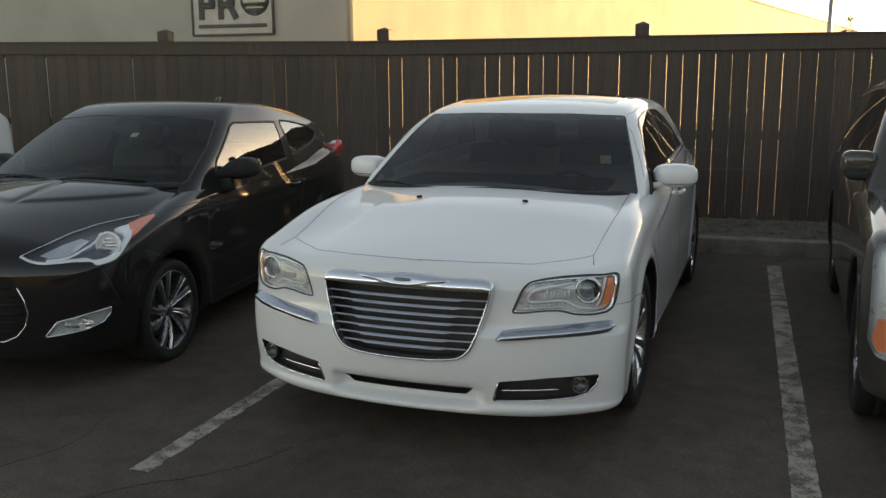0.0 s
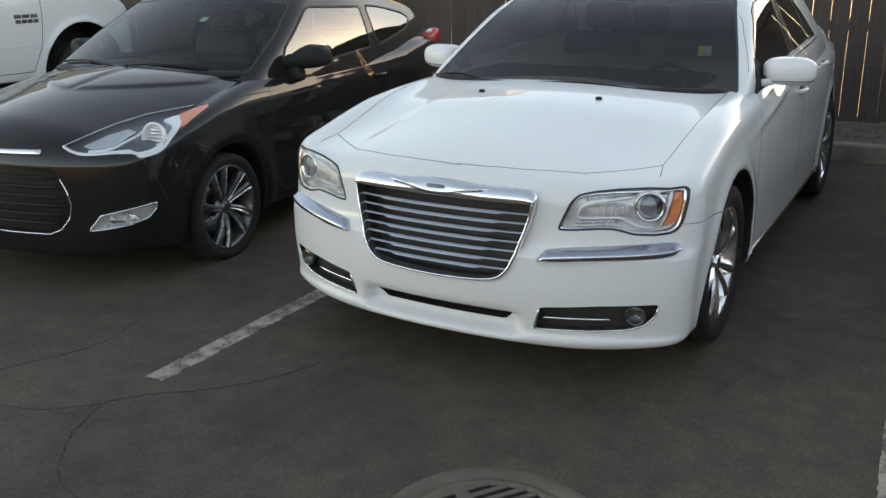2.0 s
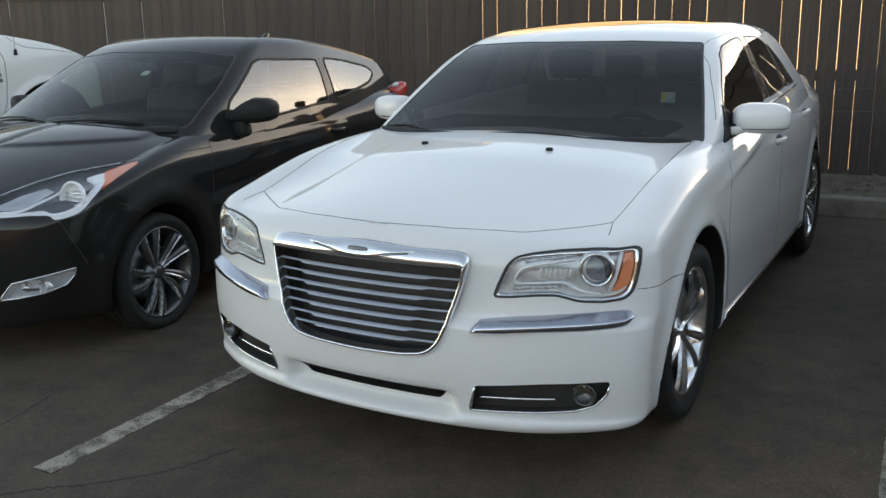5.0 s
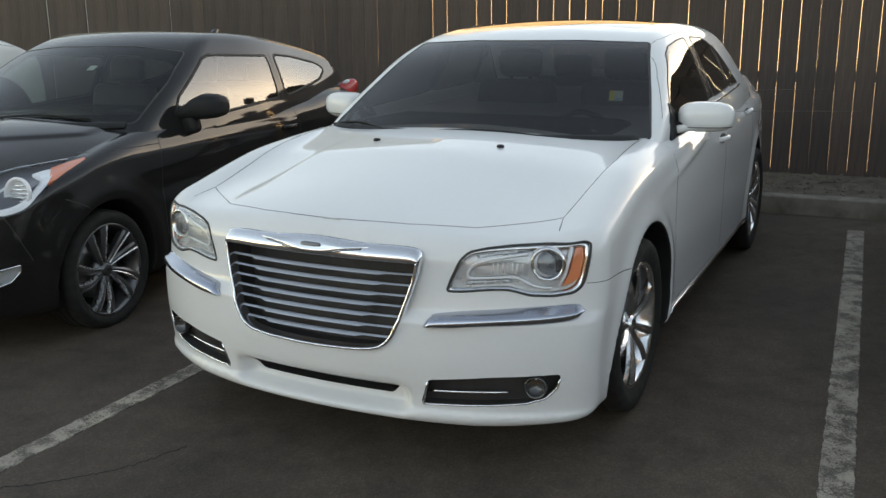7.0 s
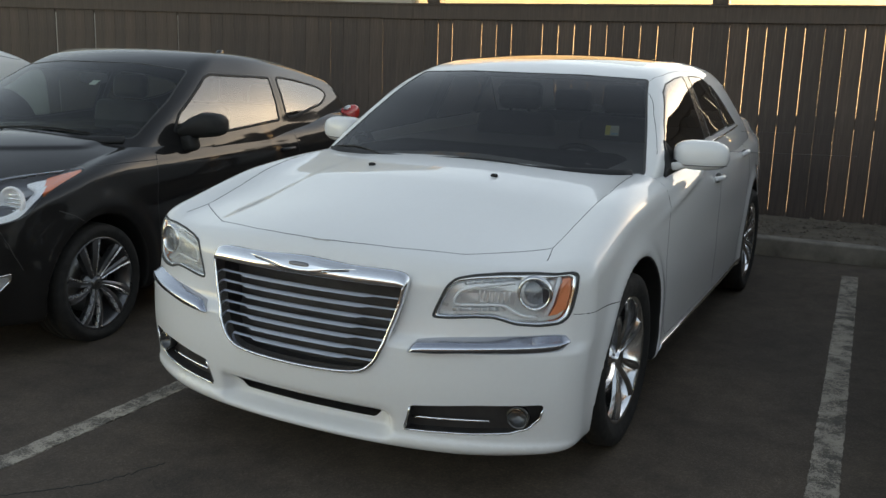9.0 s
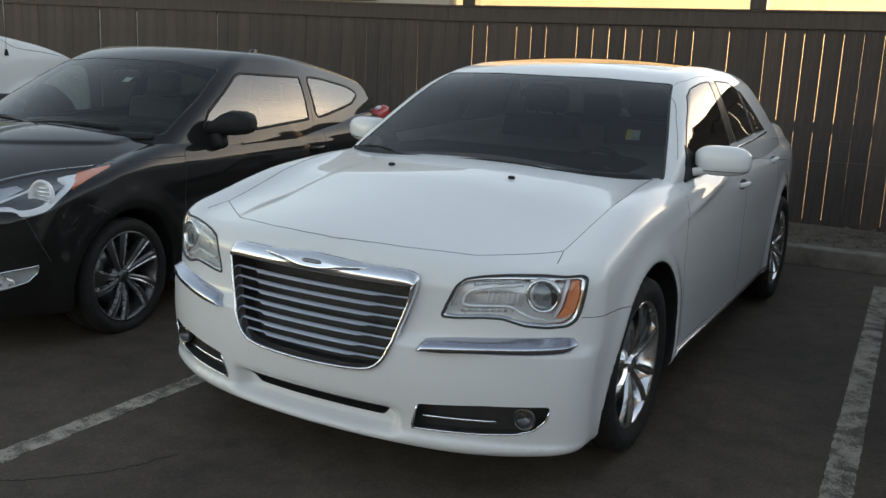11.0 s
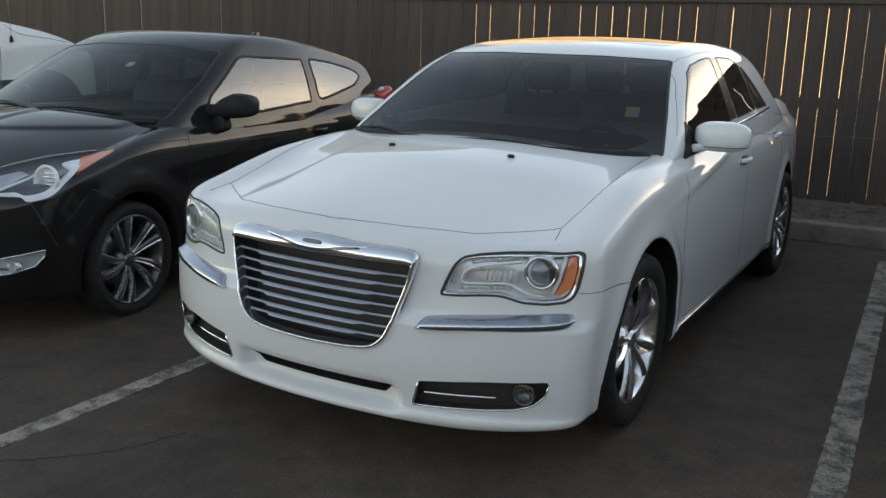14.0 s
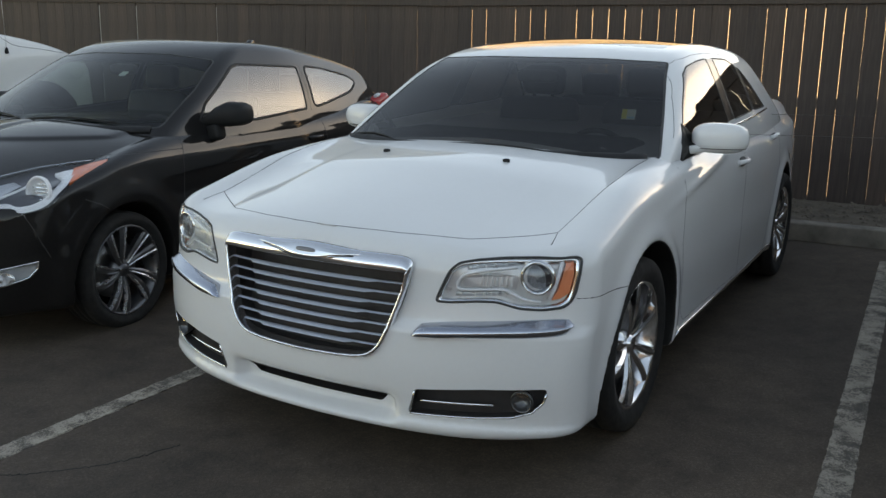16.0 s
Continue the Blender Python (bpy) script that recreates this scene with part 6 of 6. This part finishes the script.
def white_truck():
    car = tagged(new("pickup_truck"), "white full-size pickup truck parked nose to the fence", "truck")
    car.matrix_world = pose(-8.35, 3.36, 0, 0, 0, 183.2)
    sk = Skin(truck_body, (-1.08, -1.08, 0.40), (1.08, 4.95, 1.80), 0.03)
    under_parts(sk, car, TRUCK_AXLES, 0.585)
    for s in (-1, 1):
        off = (lambda c, s=s: (c[:, 0] * s > 0.5))
        door = np.array([(0.64, 1.56), (0.57, 1.42), (0.535, 1.30), (0.55, 1.07), (0.585, 0.84), (0.69, 0.62), (0.72, 0.55), (1.72, 0.55), (1.74, 1.46)])
        d = fill(car, sk, "front_door", sk.cut(door, (1, 2), off), TRUCK_WHITE, "white truck door with a raised badge")
        seam(d, sk, door, "side", s, 0.005)
        q, n = sk.side([(yy, 0.835) for yy in np.linspace(0.64, 1.70, 20)], s)
        part("door_crease", sweep(q - n * 0.002, n, flat_section(0.006, 0.006)), TRUCK_WHITE, d)
        for row, z in enumerate((1.153, 1.098)):
            for k in range(4 if row else 3):
                yy = 0.862 - (0.077 if row else 0.105) * k
                q, n = sk.side([(yy, z)], s)
                b = box_bm((0.012, 0.066 if row else 0.094, 0.040), (0, 0, 0), 0.006, 1)
                part("badge_block", moved(b, Matrix.Translation(Vector(q[0]) + Vector(n[0]) * 0.004)), GUNMETAL, d, "grey metal badge block", False)
        q, n = sk.side([(1.58, 1.28)], s)
        part("door_handle", moved(pebble((0.03, 0.10, 0.025), 0.6), Matrix.Translation(Vector(q[0]) + Vector(n[0]) * 0.02)), TRUCK_WHITE, d)
        seam(car, sk, [(0.40, 1.55), (0.36, 1.51), (0.28, 1.457), (0.20, 1.435), (0.075, 1.42), (-0.14, 1.40), (-0.4, 1.36)], "side", s, 0.004)
    fill(car, sk, "body", sk.faces, TRUCK_WHITE, "white truck body")
    cab = Skin(truck_cabin, (-1.0, 0.3, 1.38), (1.0, 3.05, 2.1), 0.03)
    cab.take(lambda c, g: g[:, 2] < -0.7)
    fill(car, cab, "windscreen", cab.cut(rounded([(-0.84, 1.50), (0.84, 1.50), (0.70, 1.92), (-0.70, 1.92)], 0.05), (0, 2), lambda c: c[:, 1] < 1.5), PANE)
    for s in (-1, 1):
        off = (lambda c, s=s: (c[:, 0] * s > 0.45))
        w = rounded([(0.90, 1.53), (1.30, 1.88), (1.70, 1.90), (1.70, 1.53)], 0.03)
        fill(car, cab, "side_window", cab.cut(w, (1, 2), off), SIDE_PANE)
        mir = part("side_mirror", moved(pebble((0.11, 0.09, 0.12), 0.5), pose(1.13 * s, 1.05, 1.62)), PLASTIC, car, "black door mirror")
        part("mirror_arm", moved(pebble((0.09, 0.05, 0.035), 0.6), pose(1.0 * s, 1.03, 1.52)), PLASTIC, mir)
    fill(car, cab, "roof", cab.faces, TRUCK_WHITE)
    part("floor_pan", box_bm((1.7, 2.6, 0.05), (0, 1.7, 0.9)), TRIM, car)
    base = Vector((-0.975, 0.375, 1.375))
    part("antenna_base", moved(lathe([(0.001, 0.05), (0.012, 0.045), (0.022, 0.0), (0.024, -0.02)], 14), Matrix.Translation(base) @ pose(0, 0, 0, 0, -90, 0)), PLASTIC, car)
    part("antenna", sweep([base, base + Vector((0.0, 0.02, 0.8))], [(1, 0, 0), (1, 0, 0)], round_section(0.0025, 6)), STEEL, car)
    spokes = dict(twist=0.0, root=0.03, tip=0.05)
    for yc, zc in TRUCK_AXLES:
        for s in (1, -1):
            add_wheel(car, (0.84 * s, yc, 0.41), s, 0, "truck", 0.41, 0.26, 0.28, spokes, [72 * k for k in range(5)], CHROME, CHROME, "chrome truck wheel")


white_truck()


# ---------------------------------------------------------------- dark utility vehicle in the next bay
SUV_AXLES = ((0.0, 0.36), (2.8, 0.36))


def suv_body(x, y, z):
    ax = np.abs(x)
    front = curve(z, [0.22, 0.35, 0.6, 0.9, 1.05], [-0.78, -0.86, -0.88, -0.84, -0.74]) + 0.22 * ax ** 2 + 0.20 * ax ** 4 - y
    wide = 0.945 - curve(z, [0.2, 0.4, 0.7, 0.95, 1.1, 1.25], [0.05, 0.01, 0.0, 0.02, 0.07, 0.14])
    top = curve(y, [-0.9, -0.7, -0.3, 0.4, 0.8, 3.7], [0.92, 1.01, 1.06, 1.11, 1.12, 1.12]) - 0.05 * np.minimum(ax / 0.8, 1.0) ** 2
    f = smax(smax(front, ax - wide, 0.12), z - top, 0.09)
    f = smax(smax(f, y - 3.75, 0.1), 0.24 - z, 0.04)
    for yc, zc in SUV_AXLES:
        r = np.sqrt((y - yc) ** 2 + (z - zc) ** 2)
        f = smax(f, -np.maximum(r - 0.43, 0.6 - ax), 0.014)
    return f


def suv_cabin(x, y, z):
    ax = np.abs(x)
    screen = (curve(z, [1.0, 1.1, 1.6, 1.75], [0.35, 0.50, 1.20, 1.5]) + 0.25 * ax ** 2 - y) * 0.55
    wide = curve(z, [1.0, 1.15, 1.6, 1.75], [0.89, 0.86, 0.70, 0.6])
    roof = z - (1.70 - 0.05 * ax ** 2 - 0.03 * (y - 2.0) ** 2)
    return smax(smax(smax(screen, ax - wide, 0.06), roof, 0.1), smax(y - 3.6, 1.0 - z, 0.02), 0.05)


def dark_suv():
    car = tagged(new("utility_vehicle"), "dark utility vehicle with tall headlights in the sun's glare", "car")
    car.matrix_world = pose(2.88, 0.30, 0, 0, 0, 0)
    sk = Skin(suv_body, (-1.0, -0.95, 0.2), (1.0, 3.85, 1.2), 0.026)
    under_parts(sk, car, SUV_AXLES, 0.43)
    fwd = lambda c: c[:, 1] < 0.2
    for s in (-1, 1):
        out = rounded([(0.63, 0.44), (0.78, 0.52), (0.80, 0.93), (0.87, 0.97), (0.905, 0.91), (0.905, 0.52), (0.87, 0.46)], 0.02)
        poly = out if s > 0 else mirrored(out)
        got = sk.cut(poly, (0, 2), fwd)
        lamp = put("headlight", sk.pocket("headlight", got, LAMP_GREY, (0, 0.07, 0)), car, "tall wrap-around headlight with an amber corner")
        put("lens", sk.mesh("lens", got, LENS, 0.002), lamp)
        q, n = sk.front(rounded([(0.835, 0.49), (0.835, 0.60), (0.87, 0.64), (0.895, 0.54), (0.875, 0.49)], 0.01) * (s, 1))
        bm = bmesh.new()
        a, b = [bm.verts.new(v) for v in q - n * 0.004], [bm.verts.new(v) for v in q - n * 0.03]
        for k in range(len(a)):
            bm.faces.new((a[k], a[(k + 1) % len(a)], b[(k + 1) % len(a)], b[k]))
        bm.faces.new(a)
        bmesh.ops.recalc_face_normals(bm, faces=bm.faces[:])
        part("turn_signal", bm, AMBER, lamp, "amber turn signal", False)
    got = sk.cut(rounded([(-0.55, 0.58), (0.55, 0.58), (0.60, 0.88), (-0.60, 0.88)], 0.04), (0, 2), fwd)
    put("grille", sk.pocket("grille", got, PLASTIC, (0, 0.06, 0)), car)
    for k in range(4):
        q, n = sk.front([(xx, 0.63 + 0.065 * k) for xx in np.linspace(-0.56, 0.56, 14)])
        part("grille_bar", sweep(q + np.array([0, 0.02, 0]), n, flat_section(0.012, 0.012)), SILVER, car)
    fill(car, sk, "body", sk.faces, DARK, "dark grey body")
    cab = Skin(suv_cabin, (-0.95, 0.3, 1.02), (0.95, 3.7, 1.8), 0.03)
    cab.take(lambda c, g: g[:, 2] < -0.7)
    fill(car, cab, "windscreen", cab.cut(rounded([(-0.78, 1.12), (0.78, 1.12), (0.64, 1.60), (-0.64, 1.60)], 0.05), (0, 2), lambda c: c[:, 1] < 1.5), PANE)
    for s in (-1, 1):
        off = (lambda c, s=s: (c[:, 0] * s > 0.4))
        for w in ([(0.85, 1.17), (1.30, 1.56), (1.75, 1.60), (1.75, 1.17)], [(1.85, 1.17), (1.85, 1.60), (2.6, 1.58), (2.7, 1.17)]):
            fill(car, cab, "side_window", cab.cut(rounded(w, 0.03), (1, 2), off), SIDE_PANE)
        mir = part("side_mirror", moved(pebble((0.10, 0.075, 0.075), 0.6), pose(0.90 * s, 0.88, 1.19)), DARK, car, "dark door mirror")
        part("mirror_arm", moved(pebble((0.07, 0.04, 0.03), 0.6), pose(0.90 * s, 0.78, 1.13)), PLASTIC, mir)
    fill(car, cab, "roof", cab.faces, DARK)
    part("floor_pan", box_bm((1.6, 2.8, 0.05), (0, 2.0, 0.6)), TRIM, car)
    spokes = dict(twist=0.0, root=0.03, tip=0.045)
    for yc, zc in SUV_AXLES:
        for s in (1, -1):
            add_wheel(car, (0.79 * s, yc, zc), s, 0, "utility", 0.36, 0.235, 0.235, spokes, [60 * k for k in range(6)], SILVER, SILVER, "silver alloy wheel")


dark_suv()


# ---------------------------------------------------------------- fence, board by board
fence = tagged(new("fence"), "tall dark-stained wooden board fence with capped posts", "fence")
fence.matrix_world = LOT @ pose(0, FENCE_Y, BED - 0.02)
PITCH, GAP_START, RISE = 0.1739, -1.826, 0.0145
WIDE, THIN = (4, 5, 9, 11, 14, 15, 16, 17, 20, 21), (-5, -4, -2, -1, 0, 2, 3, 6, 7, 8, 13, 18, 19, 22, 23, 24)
# half widths, top and foot, sized to show in the camera's slanting view
FAR_SLITS = {-38: (0.0138, 0.0130), -34: (0.0118, 0.0030), -26: (0.0094, 0.0020), -14: (0.0014, 0.0018), -13: (0.0017, 0.0012), -12: (0.0012, 0.0016), -9: (0.0015, 0.0017), -6: (0.0014, 0.0018)}


def climb(x):
    """The fence climbs gently towards its far end."""
    return max(0.0, -3.0 - x) * RISE


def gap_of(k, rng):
    """Half widths of the slit between two boards, at the top and at the foot; widened towards the far end so that light
    still shows through aslant.
    """
    # extra width added against the camera's slant, growing along the fence
    view_extra = 0.00056 * max(0.0, 1.8 - (GAP_START + PITCH * k))
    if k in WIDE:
        return view_extra + rng.uniform(0.0018, 0.0026), view_extra + rng.uniform(0.0006, 0.0018)
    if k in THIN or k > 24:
        return view_extra + rng.uniform(0.0007, 0.0013), view_extra + rng.uniform(-0.0010, 0.0008)
    if k in FAR_SLITS:
        return FAR_SLITS[k]
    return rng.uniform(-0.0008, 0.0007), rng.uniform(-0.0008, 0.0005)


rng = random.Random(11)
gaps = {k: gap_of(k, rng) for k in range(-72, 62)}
for k in range(-72, 61):
    xl, xr = GAP_START + PITCH * k, GAP_START + PITCH * (k + 1)
    mid = (xl + xr) / 2
    h, d = 1.93 + climb(mid), 0.007
    lean = rng.uniform(-0.0012, 0.0012)
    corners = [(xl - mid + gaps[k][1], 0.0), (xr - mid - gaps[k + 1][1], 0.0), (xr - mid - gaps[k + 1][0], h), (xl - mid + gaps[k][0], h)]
    e = 0.0025
    vs = [(x + (e if c in (0, 3) else -e), -d, z) for c, (x, z) in enumerate(corners)] + [(x, -d + e, z) for x, z in corners] + [(x, d, z) for x, z in corners]
    fs = [(0, 1, 2, 3), (8, 11, 10, 9)] + [(a + 4 * r, a + 4 + 4 * r, (a + 1) % 4 + 4 + 4 * r, (a + 1) % 4 + 4 * r) for r in (0, 1) for a in range(4)]
    put("board", mesh_of("board", vs, fs, WOOD), fence, "", pose(mid, rng.choice((-0.0015, 0.0, 0.0015)) + lean, 0, 0, 0, rng.uniform(-0.35, 0.35)))
x0, xk, x1 = GAP_START - 72 * PITCH, -3.0, GAP_START + 61 * PITCH


def long_board(name, d, h, y, z):
    """A board along the whole fence, in two lengths that meet where the ground begins to climb."""
    part(name, box_bm((x1 - xk, d, h), ((x1 + xk) / 2, y, z), 0.003), WOOD, fence, "", False)
    run = xk - x0
    bm = moved(box_bm((run - 0.002, d, h), (-run / 2, 0, 0), 0.003), pose(xk - 0.001, y, z, 0, math.degrees(math.atan(RISE)), 0))
    part(name, bm, WOOD, fence, "", False)


for z, h in ((0.028, 0.05), (0.939, 0.10), (1.86, 0.09)):
    long_board("rail", 0.04, h, 0.029, z)
long_board("fascia_board", 0.022, 0.150, -0.0215, 1.930)
long_board("cap_board", 0.085, 0.022, -0.002, 2.0165)
for k in range(-4, 4):
    px = 0.33 + 3.09 * k
    rise = climb(px)
    post = part("post", box_bm((0.10, 0.10, 2.06 + rise), (px, 0.105, 1.03 + rise / 2), 0.004), WOOD, fence, "", False)
    part("post_cap", joined(box_bm((0.155, 0.155, 0.125), (px, 0.06, 2.093 + rise), 0.006), moved(lathe([(0.001, 0.0), (0.106, -0.032)], 4), pose(px, 0.06, 2.186 + rise, 0, 0, 0) @ pose(0, 0, 0, 0, -90, 0) @ pose(0, 0, 0, 45, 0, 0))), WOOD, post, "", False)
